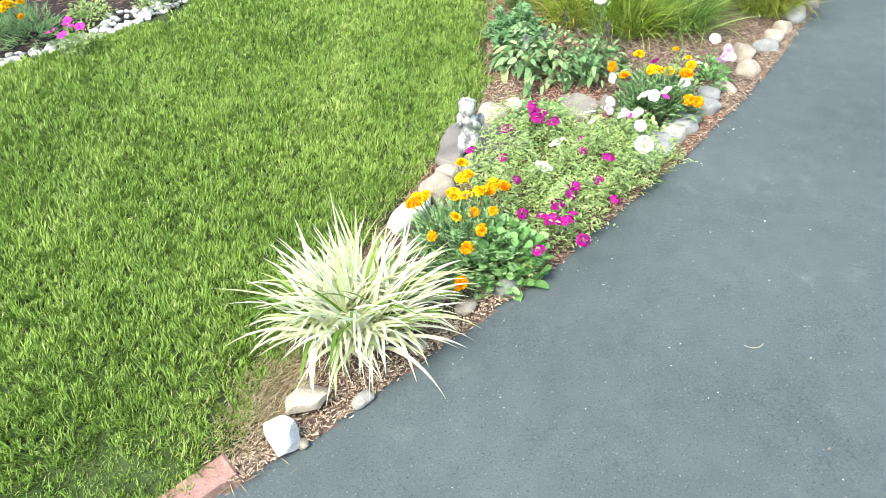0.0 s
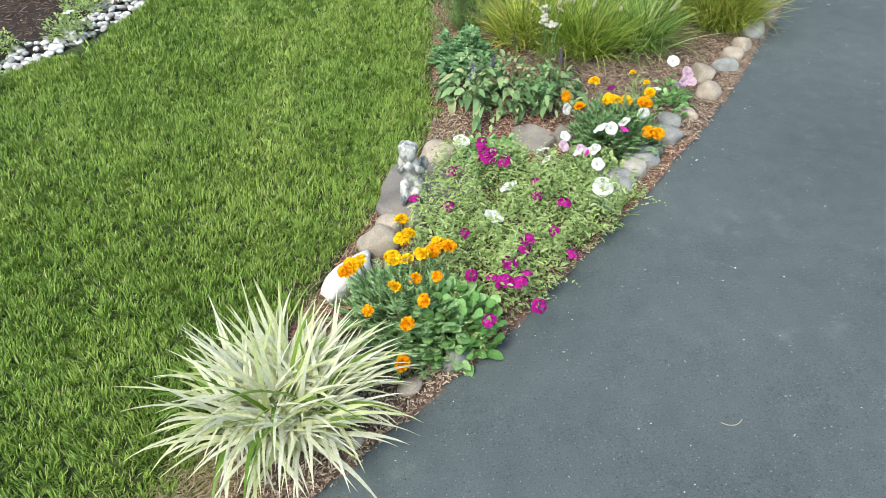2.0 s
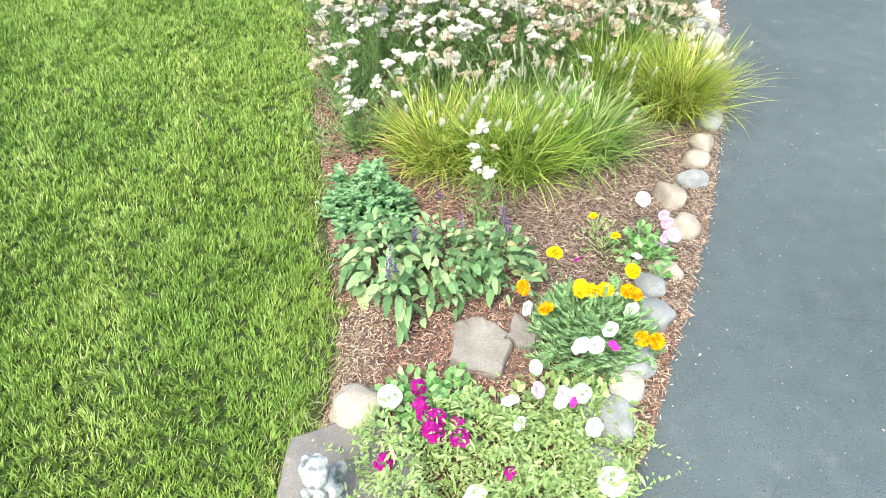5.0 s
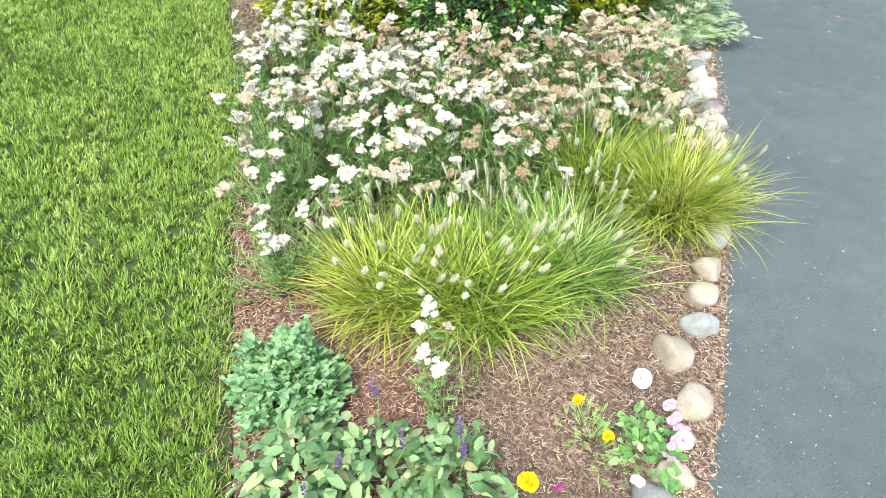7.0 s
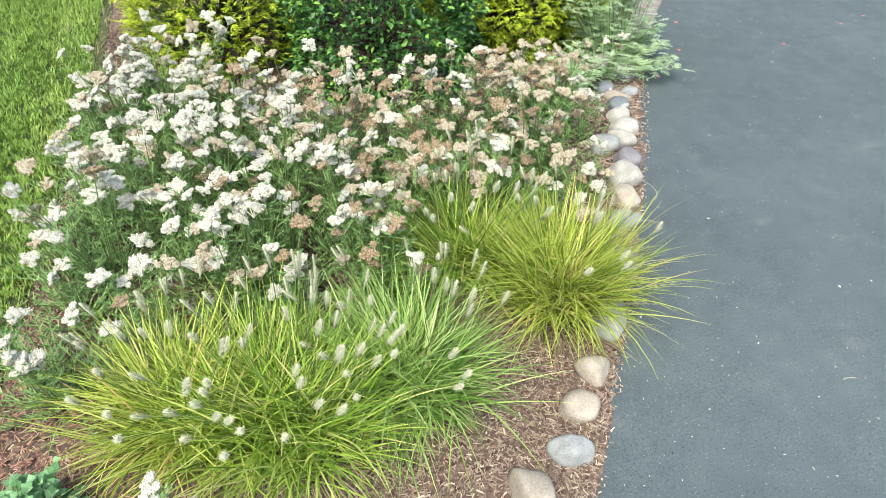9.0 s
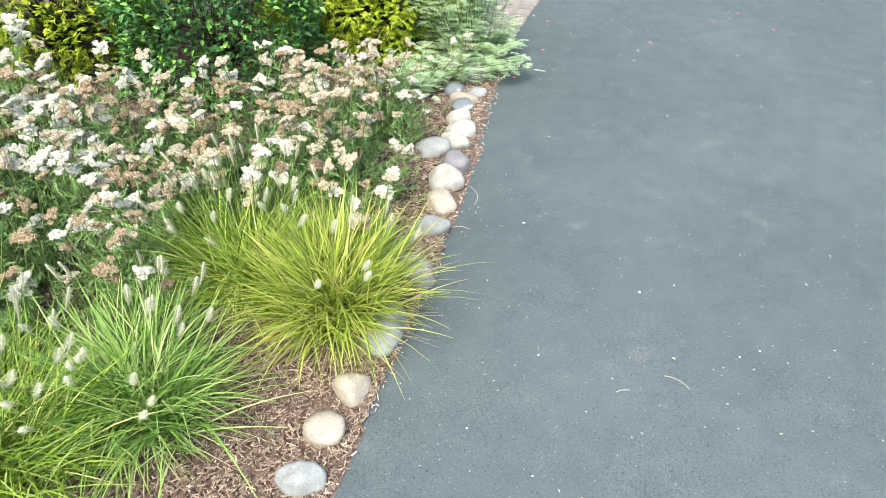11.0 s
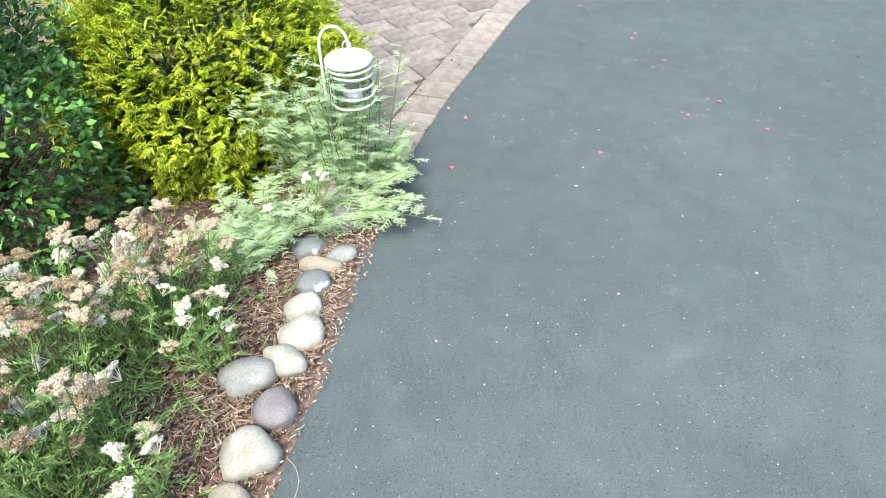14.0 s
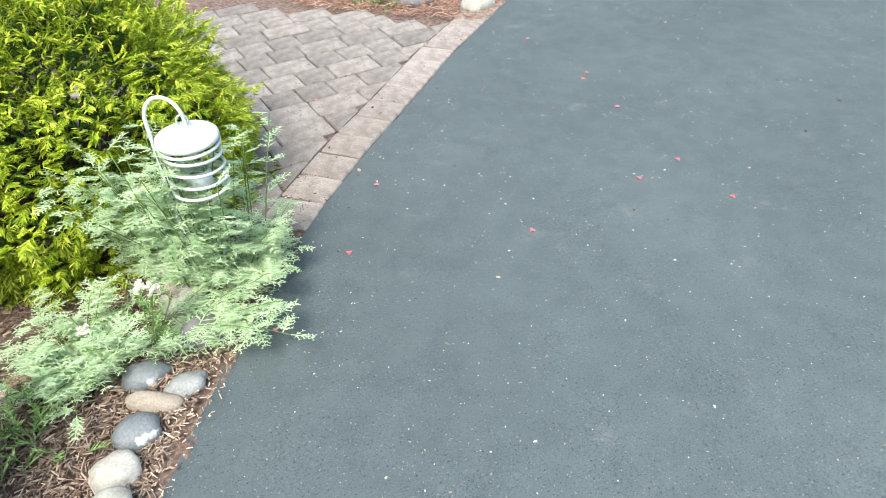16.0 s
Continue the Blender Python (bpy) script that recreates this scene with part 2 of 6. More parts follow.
G = dict(
    asphalt=asphalt_material(),
    lawn_soil=mottled("lawn_soil", [(0.3, (0.028, 0.048, 0.011)), (0.7, (0.060, 0.090, 0.022))], 8, 0.95, 0),
    soil=mottled("mulch_soil", [(0.3, (0.075, 0.048, 0.038)), (0.5, (0.16, 0.108, 0.088)), (0.7, (0.27, 0.19, 0.155))], 60, 0.95, 0, 110, 0.008),
    dark_soil=mottled("dark_soil", [(0.3, (0.018, 0.013, 0.011)), (0.7, (0.048, 0.033, 0.027))], 14, 0.95, 0, 90, 0.006),
    lawn=foliage("lawn_blades", [(0, (0.145, 0.25, 0.046)), (0.3, (0.21, 0.345, 0.064)), (0.7, (0.28, 0.435, 0.098)), (0.96, (0.36, 0.52, 0.15)), (1, (0.54, 0.53, 0.30))], 0.5, 0.15, 0.55, "island", 2.6, 0.8, (1.2, 1.08, 1.0), 0.85),
    straw=foliage("dry_blades", [(0, (0.22, 0.16, 0.085)), (0.5, (0.38, 0.31, 0.19)), (1, (0.54, 0.47, 0.33))], 0.7, 0.1),
    debris=foliage("edge_debris", [(0, (0.22, 0.155, 0.125)), (0.4, (0.42, 0.315, 0.255)), (0.8, (0.56, 0.455, 0.38)), (1, (0.70, 0.62, 0.51))], 0.9, 0.0, 0.5, "island", 25, 0.75),
    chips=foliage("mulch_chips", [(0, (0.17, 0.083, 0.064)), (0.3, (0.35, 0.185, 0.145)), (0.75, (0.49, 0.29, 0.237)), (0.95, (0.57, 0.40, 0.34)), (1, (0.64, 0.55, 0.47))], 0.9, 0.0, 0.6, "island", 22, 0.62),
    chips_grey=foliage("weathered_mulch_chips", [(0, (0.15, 0.102, 0.088)), (0.4, (0.28, 0.20, 0.172)), (0.85, (0.41, 0.318, 0.275)), (1, (0.62, 0.54, 0.46))], 0.9, 0.0, 0.6, "island", 22, 0.6),
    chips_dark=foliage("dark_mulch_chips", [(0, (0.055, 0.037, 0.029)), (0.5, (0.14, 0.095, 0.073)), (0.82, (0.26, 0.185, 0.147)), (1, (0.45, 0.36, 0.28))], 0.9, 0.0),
    litter=foliage("pale_litter", [(0, (0.16, 0.145, 0.12)), (0.5, (0.34, 0.32, 0.27)), (1, (0.62, 0.60, 0.54))], 0.8, 0.0),
    liriope=foliage("variegated_leaf", [(0, (0.50, 0.60, 0.24)), (0.15, (0.74, 0.78, 0.46)), (0.5, (0.84, 0.85, 0.66)), (1, (0.88, 0.88, 0.77))], 0.5, 0.4),
    liriope_green=foliage("striped_leaf_green", [(0, (0.12, 0.24, 0.03)), (1, (0.26, 0.38, 0.08))], 0.45, 0.25),
    fountain=foliage("fountain_grass_blade", [(0, (0.08, 0.165, 0.018)), (0.35, (0.23, 0.38, 0.045)), (0.75, (0.49, 0.64, 0.12)), (1, (0.70, 0.68, 0.28))], 0.45, 0.28),
    fountain_warm=foliage("fountain_grass_warm", [(0, (0.10, 0.16, 0.02)), (0.35, (0.32, 0.42, 0.055)), (0.75, (0.58, 0.65, 0.14)), (0.93, (0.70, 0.72, 0.25)), (1, (0.62, 0.43, 0.18))], 0.45, 0.25),
    fountain_cool=foliage("fountain_grass_cool", [(0, (0.08, 0.175, 0.03)), (0.35, (0.22, 0.39, 0.08)), (0.75, (0.45, 0.63, 0.19)), (1, (0.64, 0.72, 0.34))], 0.45, 0.28),
    plume=foliage("plume_bristle", [(0, (0.62, 0.62, 0.44)), (1, (0.80, 0.79, 0.64))], 0.85, 0.25),
    stem=foliage("green_stem", [(0, (0.10, 0.17, 0.04)), (1, (0.22, 0.29, 0.10))], 0.6, 0.1),
    stem_dry=foliage("dry_stem", [(0, (0.16, 0.11, 0.06)), (1, (0.30, 0.22, 0.13))], 0.7, 0.0),
    yarrow=foliage("yarrow_leaf", [(0, (0.11, 0.205, 0.062)), (0.5, (0.215, 0.36, 0.118)), (1, (0.37, 0.52, 0.22))], 0.6, 0.2),
    artemisia=foliage("silvery_leaf", [(0, (0.38, 0.56, 0.31)), (0.5, (0.58, 0.75, 0.47)), (1, (0.80, 0.88, 0.66))], 0.7, 0.4),
    cypress=foliage("golden_cypress", [(0, (0.15, 0.26, 0.014)), (0.35, (0.35, 0.48, 0.028)), (0.75, (0.58, 0.67, 0.065)), (1, (0.78, 0.79, 0.17))], 0.55, 0.25, 0.5, "island", 8, 0.65),
    # greener inner growth, with the shadow between the lumps put into its colour
    cypress_inner_shaded=foliage("cypress_inner_shaded", [(0, (0.025, 0.065, 0.008)), (0.6, (0.06, 0.13, 0.015)), (1, (0.14, 0.24, 0.025))], 0.55, 0.1),
    holly=glossy(foliage("holly_leaf", [(0, (0.03, 0.09, 0.03)), (0.5, (0.07, 0.19, 0.05)), (0.82, (0.15, 0.33, 0.075)), (1, (0.30, 0.52, 0.09))], 0.3, 0.12), 0.5),
    twiggy=foliage("brown_twig", [(0, (0.025, 0.018, 0.012)), (1, (0.07, 0.05, 0.032))], 0.9, 0.0),
    bloomleaf=foliage("petunia_leaf", [(0, (0.30, 0.43, 0.15)), (0.5, (0.41, 0.55, 0.23)), (1, (0.53, 0.65, 0.33))], 0.7, 0.35, 0.5, "island", 14, 0.85),
    mint=foliage("broad_green_leaf", [(0, (0.14, 0.32, 0.09)), (0.6, (0.28, 0.52, 0.19)), (1, (0.45, 0.66, 0.31))], 0.65, 0.25),
    mum=foliage("mum_leaf", [(0, (0.11, 0.25, 0.10)), (0.5, (0.225, 0.43, 0.20)), (1, (0.38, 0.58, 0.32))], 0.75, 0.25),
    marleaf=foliage("marigold_leaf", [(0, (0.14, 0.28, 0.11)), (0.6, (0.27, 0.44, 0.20)), (1, (0.41, 0.56, 0.30))], 0.6, 0.2),
    salvia=foliage("salvia_leaf", [(0, (0.11, 0.22, 0.09)), (0.4, (0.20, 0.35, 0.155)), (0.75, (0.31, 0.46, 0.225)), (0.93, (0.48, 0.55, 0.29)), (1, (0.38, 0.30, 0.16))], 0.75, 0.25),
    yellow=foliage("marigold_yellow", [(0, (0.92, 0.49, 0.004)), (0.4, (0.97, 0.60, 0.008)), (1, (0.99, 0.70, 0.03))], 0.7, 0.15),
    orange=foliage("marigold_orange", [(0, (0.84, 0.28, 0.002)), (0.5, (0.95, 0.42, 0.004)), (1, (0.98, 0.55, 0.01))], 0.7, 0.15),
    magenta=foliage("magenta_petal", [(0, (0.36, 0.005, 0.22)), (1, (0.52, 0.01, 0.34))], 0.6, 0.25),
    hotpink=foliage("hot_pink_petal", [(0, (0.70, 0.03, 0.42)), (1, (0.75, 0.06, 0.50))], 0.6, 0.25),
    whitepetal=foliage("white_petal", [(0, (0.78, 0.78, 0.78)), (1, (0.85, 0.85, 0.84))], 0.6, 0.3),
    palepink=foliage("pale_pink_petal", [(0, (0.62, 0.40, 0.56)), (1, (0.74, 0.56, 0.69))], 0.6, 0.3),
    coral=foliage("coral_petal", [(0, (0.75, 0.16, 0.22)), (1, (0.8, 0.25, 0.3))], 0.6, 0.3),
    purple=foliage("violet_petal", [(0, (0.13, 0.09, 0.20)), (1, (0.25, 0.19, 0.36))], 0.6, 0.2),
    deep=foliage("deep_purple_petal", [(0, (0.09, 0.005, 0.16)), (1, (0.15, 0.01, 0.26))], 0.6, 0.2),
    yarwhite=foliage("yarrow_white", [(0, (0.50, 0.45, 0.36)), (0.25, (0.62, 0.59, 0.51)), (0.7, (0.70, 0.69, 0.62)), (1, (0.78, 0.78, 0.72))], 0.85, 0.1),
    yarcream=foliage("yarrow_cream", [(0, (0.36, 0.27, 0.18)), (0.3, (0.50, 0.42, 0.31)), (0.7, (0.60, 0.53, 0.42)), (1, (0.70, 0.66, 0.56))], 0.9, 0.1),
    yarbrown=foliage("yarrow_brown", [(0, (0.22, 0.155, 0.095)), (0.5, (0.37, 0.275, 0.18)), (1, (0.54, 0.45, 0.325))], 0.9, 0.05),
    rock_tan=mottled("tan_stone", [(0.32, (0.31, 0.26, 0.21)), (0.68, (0.53, 0.47, 0.395))], 9, 0.75),
    rock_grey=mottled("grey_stone", [(0.32, (0.215, 0.225, 0.228)), (0.68, (0.42, 0.43, 0.425))], 9, 0.78),
    rock_pale=mottled("pale_stone", [(0.3, (0.31, 0.30, 0.265)), (0.5, (0.44, 0.425, 0.385)), (0.7, (0.58, 0.565, 0.52))], 14, 0.8, 0.2, 180, 0.002, (11, (0.24, 0.24, 0.23), 0.63)),
    rock_white=mottled("white_stone", [(0.3, (0.68, 0.68, 0.67)), (0.7, (0.82, 0.82, 0.81))], 9, 0.7, 0.1),
    rock_dark=mottled("veined_dark_stone", [(0.3, (0.10, 0.115, 0.13)), (0.7, (0.24, 0.26, 0.28))], 12, 0.6, 0.1, 180, 0.002, (16, (0.62, 0.64, 0.64), 0.6)),
    rock_mauve=mottled("mauve_stone", [(0.32, (0.17, 0.16, 0.175)), (0.68, (0.29, 0.27, 0.29))], 9, 0.75, 0.1),
    slate=mottled("grey_flagstone", [(0.3, (0.15, 0.135, 0.13)), (0.5, (0.235, 0.215, 0.20)), (0.7, (0.32, 0.29, 0.265))], 6, 0.85, 0.1),
    slate_light=mottled("tan_grey_flagstone", [(0.3, (0.20, 0.178, 0.16)), (0.5, (0.29, 0.265, 0.235)), (0.7, (0.37, 0.34, 0.31))], 7, 0.85, 0.1),
    pebble=mottled("white_pebble", [(0.32, (0.50, 0.50, 0.49)), (0.68, (0.80, 0.80, 0.79))], 20, 0.7, 0.62),
    paver=mottled("concrete_paver", [(0.3, (0.175, 0.152, 0.14)), (0.5, (0.25, 0.222, 0.205)), (0.7, (0.32, 0.288, 0.268))], 22, 0.95, 0.24, 180, 0.003, (30, (0.14, 0.12, 0.105), 0.66)),
    paver_edge=mottled("pale_concrete_paver", [(0.3, (0.225, 0.19, 0.174)), (0.5, (0.315, 0.272, 0.25)), (0.7, (0.38, 0.335, 0.308))], 22, 0.95, 0.18, 180, 0.003, (30, (0.17, 0.145, 0.125), 0.68)),
    joint=mottled("joint_sand", [(0.3, (0.05, 0.042, 0.034)), (0.7, (0.11, 0.092, 0.075))], 30, 0.95, 0),
    brick=mottled("pink_brick", [(0.3, (0.30, 0.16, 0.145)), (0.7, (0.40, 0.24, 0.21))], 20, 0.9, 0.15),
    plaster=mottled("weathered_cast_stone", [(0.36, (0.16, 0.185, 0.20)), (0.47, (0.36, 0.37, 0.37)), (0.6, (0.60, 0.60, 0.58))], 55, 0.85, 0, 250, 0.002),
    white_metal=plain("white_enamel", (0.56, 0.60, 0.58), 0.5),
    grey_metal=plain("grey_painted_steel", (0.42, 0.46, 0.5), 0.4, 0.3),
)


# ---- building blocks ----
def mesh_from(name, verts, quads=None, tris=None, smooth=True):
    """A mesh from arrays of corners and faces."""
    me = bpy.data.meshes.new(name)
    verts = np.asarray(verts, dtype=np.float32).reshape(-1, 3)
    quads = np.zeros((0, 4), int) if quads is None else np.asarray(quads, dtype=np.int64).reshape(-1, 4)
    tris = np.zeros((0, 3), int) if tris is None else np.asarray(tris, dtype=np.int64).reshape(-1, 3)
    me.vertices.add(len(verts))
    me.vertices.foreach_set("co", verts.ravel())
    loops = np.concatenate([quads.ravel(), tris.ravel()]).astype(np.int32)
    me.loops.add(len(loops))
    me.loops.foreach_set("vertex_index", loops)
    totals = np.concatenate([np.full(len(quads), 4), np.full(len(tris), 3)]).astype(np.int32)
    me.polygons.add(len(totals))
    me.polygons.foreach_set("loop_start", np.concatenate([[0], np.cumsum(totals)[:-1]]).astype(np.int32))
    me.polygons.foreach_set("use_smooth", np.full(len(totals), smooth))
    me.update(calc_edges=True)
    return me


class Shape:
    """Corners and faces that are gathered into one mesh."""

    def __init__(self):
        self.v, self.q, self.t, self.n = [], [], [], 0

    def add(self, verts, quads=None, tris=None):
        verts = np.asarray(verts, float).reshape(-1, 3)
        if quads is not None and len(quads):
            self.q.append(np.asarray(quads).reshape(-1, 4) + self.n)
        if tris is not None and len(tris):
            self.t.append(np.asarray(tris).reshape(-1, 3) + self.n)
        self.v.append(verts)
        self.n += len(verts)
        return self

    def mesh(self, name, smooth=True):
        return mesh_from(name, np.concatenate(self.v), np.concatenate(self.q) if self.q else None, np.concatenate(self.t) if self.t else None, smooth)


def part(name, me, mat, parent, label="", m=None, kind=""):
    """One mesh object under a thing or a part."""
    ob = new(name, me)
    if mat is not None and not me.materials:
        me.materials.append(mat)
    ob.parent = parent
    if m is not None:
        ob.matrix_basis = m
    return tagged(ob, label, kind=kind)


def thing(name, at, label, category, group="", me=None, mat=None, kind=""):
    """A top-level thing: an Empty at its base, or a mesh."""
    ob = new(name, me)
    if me is not None and mat is not None and not me.materials:
        me.materials.append(mat)
    ob.location = at
    return tagged(ob, label, category, group, kind)


def blades(shape, base, azimuth, length, lean, bend, width, segs=4, twist=None, peak=0.25):
    """Ribbons that rise from base, lean towards azimuth and bend over along their length."""
    base = np.asarray(base, float)
    n = len(base)
    azimuth, length, lean, bend, width = (np.broadcast_to(np.asarray(a, float), n) for a in (azimuth, length, lean, bend, width))
    ca, sa = np.cos(azimuth), np.sin(azimuth)
    tw = azimuth + np.pi / 2 + (0 if twist is None else twist)
    side = np.stack([np.cos(tw), np.sin(tw), np.zeros(n)], 1)
    p = base.copy()
    verts = np.zeros((n, 2 * segs + 1, 3))
    for k in range(segs + 1):
        u = k / segs
        w = width * (0.5 * min(1, 0.45 + 0.55 * u / peak) * (1 if u < peak else max(0, 1 - ((u - peak) / (1 - peak)) ** 1.6)))
        if k < segs:
            verts[:, 2 * k] = p - side * w[:, None]
            verts[:, 2 * k + 1] = p + side * w[:, None]
        else:
            verts[:, 2 * k] = p
        a = lean + bend * (u + 0.5 / segs)
        step = (length / segs)[:, None]
        p = p + np.stack([np.sin(a) * ca, np.sin(a) * sa, np.cos(a)], 1) * step
    off = (np.arange(n) * (2 * segs + 1))[:, None]
    quads = np.concatenate([off + np.array([[2 * k, 2 * k + 1, 2 * k + 3, 2 * k + 2]]) for k in range(segs - 1)]) if segs > 1 else None
    tris = off + np.array([[2 * segs - 2, 2 * segs - 1, 2 * segs]])
    shape.add(verts, quads, tris)
    return p


def unit(v):
    return v / np.maximum(np.linalg.norm(v, axis=-1, keepdims=True), 1e-9)


def leaves(shape, base, way, length, width, stations=((0, 0.12), (0.3, 0.9), (0.65, 0.8), (1, 0.0)), fold=0.18, droop=0.25, roll=None, up=None):
    """Leaf blades with a folded midrib: from base along way, facing upwards as far as they can."""
    base, way = np.asarray(base, float), unit(np.asarray(way, float))
    n = len(base)
    length, width = (np.broadcast_to(np.asarray(a, float), n)[:, None] for a in (length, width))
    upv = np.tile([0, 0, 1.0], (n, 1)) if up is None else np.asarray(up, float)
    side = np.cross(way, upv)
    bad = np.linalg.norm(side, axis=1) < 0.05
    side[bad] = [1, 0, 0]
    side = unit(side)
    normal = unit(np.cross(side, way))
    if roll is not None:
        c, s = np.cos(roll)[:, None], np.sin(roll)[:, None]
        side, normal = side * c + normal * s, normal * c - side * s
    m = len(stations)
    verts = np.zeros((n, m, 3, 3))
    for k, (u, w) in enumerate(stations):
        mid = base + way * length * u - np.array([0, 0, 1.0]) * (droop * length * u * u) - normal * 0
        half = side * width * (w * 0.5)
        lift = normal * width * (w * fold)
        verts[:, k, 0], verts[:, k, 1], verts[:, k, 2] = mid - half + lift, mid, mid + half + lift
    off = (np.arange(n) * m * 3)[:, None]
    faces = []
    for k in range(m - 1):
        a, b = 3 * k, 3 * k + 3
        faces += [[a, a + 1, b + 1, b], [a + 1, a + 2, b + 2, b + 1]]
    shape.add(verts, np.concatenate([off + np.array([f]) for f in faces]))


def tube(shape, points, radius, sides=6):
    """A round rod along a line of points."""
    pts = np.asarray(points, float)
    n = len(pts)
    rad = np.broadcast_to(np.asarray(radius, float), n)
    tan = unit(np.gradient(pts, axis=0))
    ref = np.array([0.0, 0, 1]) if abs(tan[0][2]) < 0.9 else np.array([1.0, 0, 0])
    verts = []
    for k in range(n):
        s = ref - tan[k] * ref.dot(tan[k])
        s = s / np.linalg.norm(s)
        b = np.cross(tan[k], s)
        ref = s
        ang = np.arange(sides) * 2 * np.pi / sides
        verts.append(pts[k] + rad[k] * (np.cos(ang)[:, None] * s + np.sin(ang)[:, None] * b))
    quads = [[k * sides + j, k * sides + (j + 1) % sides, (k + 1) * sides + (j + 1) % sides, (k + 1) * sides + j] for k in range(n - 1) for j in range(sides)]
    caps = [[0, j + 1, j] for j in range(1, sides - 1)] + [[(n - 1) * sides, (n - 1) * sides + j, (n - 1) * sides + j + 1] for j in range(1, sides - 1)]
    shape.add(np.concatenate(verts), quads, caps)


def ico(detail):
    bm = bmesh.new()
    bmesh.ops.create_icosphere(bm, subdivisions=detail, radius=1)
    v = np.array([x.co[:] for x in bm.verts])
    f = np.array([[x.index for x in face.verts] for face in bm.faces])
    bm.free()
    return v, f


ICO3, ICO1, ICO2 = ico(3), ico(1), ico(2)
OCTA = np.array([[1, 0, 0], [-.5, .87, 0], [-.5, -.87, 0], [.3, .5, .75], [.3, -.5, .75], [-.6, 0, .75]]), np.array([[0, 1, 3], [1, 2, 5], [2, 0, 4], [3, 1, 5], [5, 2, 4], [4, 0, 3], [3, 5, 4]])


def stone_mesh(name, sx, sy, sz, seed, rough=0.16, facet=0.0, detail=3):
    """A river stone, or a broken one where facet is above 0: rounded, uneven, its underside in the soil."""
    v, f = (ICO2 if detail == 2 else ICO3)
    r = np.random.default_rng(seed)
    o = Vector(r.uniform(-50, 50, 3))
    d = np.array([1 + rough * noise.noise(Vector(p) * 1.1 + o) + rough * 0.35 * noise.noise(Vector(p) * 3.0 + o) + rough * 0.1 * noise.noise(Vector(p) * 9 + o) for p in v])
    p = v * d[:, None]
    if facet:
        for _ in range(13 if facet > 0.9 else 5):
            nrm = unit(r.normal(size=3))
            lim = r.uniform(0.48, 0.78)
            over = np.maximum(p @ nrm - lim, 0)
            p = p - nrm * (over * facet)[:, None]
    p = np.sign(p) * np.abs(p) ** 0.93
    return mesh_from(name, p * np.array([sx, sy, sz]), None, f, facet < 0.9)


# ---- the lie of the land ----
EDGE = [(-40, -34), (-6, -3.9), (-2.4, -0.55), (-0.95, 0.72), (-0.49, 1.11), (-0.26, 1.28), (-0.06, 1.46), (0.13, 1.63), (0.35, 1.82), (0.55, 2.03), (0.81, 2.30), (0.97, 2.46),
        (1.15, 2.67), (1.29, 2.82), (1.56, 3.15), (1.79, 3.46), (1.90, 3.61), (2.07, 3.85), (2.28, 4.14), (2.48, 4.46), (2.63, 4.69), (2.88, 5.14), (3.07, 5.47),
        (3.21, 5.65), (3.50, 6.01), (3.79, 6.33), (4.20, 6.79), (4.77, 7.35), (6.5, 8.8), (45, 40)]
BED = [(-0.95, 0.72), (-0.545, 1.13), (-0.49, 1.24), (-0.415, 1.42), (-0.30, 1.75), (-0.14, 2.12), (0.0, 2.42), (0.08, 2.60), (0.17, 2.76), (0.24, 3.05), (0.26, 3.45), (0.29, 3.9), (0.32, 4.3), (0.37, 4.9), (0.43, 5.4), (0.45, 6.5), (0.4, 8), (0.3, 40)]
WEST = [(-40, 0.3), (-6, 1.7), (-3.0, 2.6), (-2.0, 3.12), (-1.81, 3.28), (-1.62, 3.49), (-1.42, 3.8), (-1.31, 4.06), (-1.24, 4.5), (-1.18, 5.2), (-1.13, 6.5), (-1.1, 40)]


def along(line):
    a = np.array(line, float)
    return lambda y: np.interp(y, a[:, 1], a[:, 0])


x_edge, x_west = along(EDGE), along(WEST)
x_bed_raw = along(BED)


def x_bed(y):
    return np.where(np.asarray(y) < 0.72, x_edge(y), np.minimum(x_bed_raw(y), x_edge(y)))


def lawn_z(x, y):
    return np.clip(-0.030 - 0.085 * x + 0.047 * y, 0.02, 0.42)


def ground_z(x, y):
    """Height of the soil: level with the drive at its edge, rising to the lawn."""
    x, y = np.asarray(x, float), np.asarray(y, float)
    d = np.clip((x_edge(y) - x) * 0.75 / 0.55, 0, 1)
    s = d * d * (3 - 2 * d)
    a, b = np.clip((x - 2.15) / 0.3, 0, 1), np.clip((y - 5.35) / 0.35, 0, 1)
    return -0.004 + (0.010 + (lawn_z(x, y) - 0.006) * s) * (1 - a * b)


def strip(name, left, right, ys, cols, z, mat, label, category, power=1.0, skirt=0.0):
    """A sheet of ground between two lines."""
    u = np.linspace(0, 1, cols) ** power
    yy = np.repeat(ys[:, None], cols, 1)
    xl, xr = left(ys), right(ys)
    xx = xl[:, None] + (xr - xl)[:, None] * u[None]
    zz = z(xx, yy)
    v = np.stack([xx, yy, zz], 2)
    i = np.arange(len(ys) - 1)[:, None] * cols + np.arange(cols - 1)[None]
    q = np.stack([i, i + 1, i + 1 + cols, i + cols], 2)
    ob = new(name, mesh_from(name, v, q, None, True))
    ob.data.materials.append(mat)
    return tagged(ob, label, category, kind="structure")


def fine_noise(x, y, scale, amp):
    out = np.array([noise.noise(Vector((a * scale, b * scale, 3.1))) for a, b in zip(np.ravel(x), np.ravel(y))])
    return amp * out.reshape(np.shape(x))


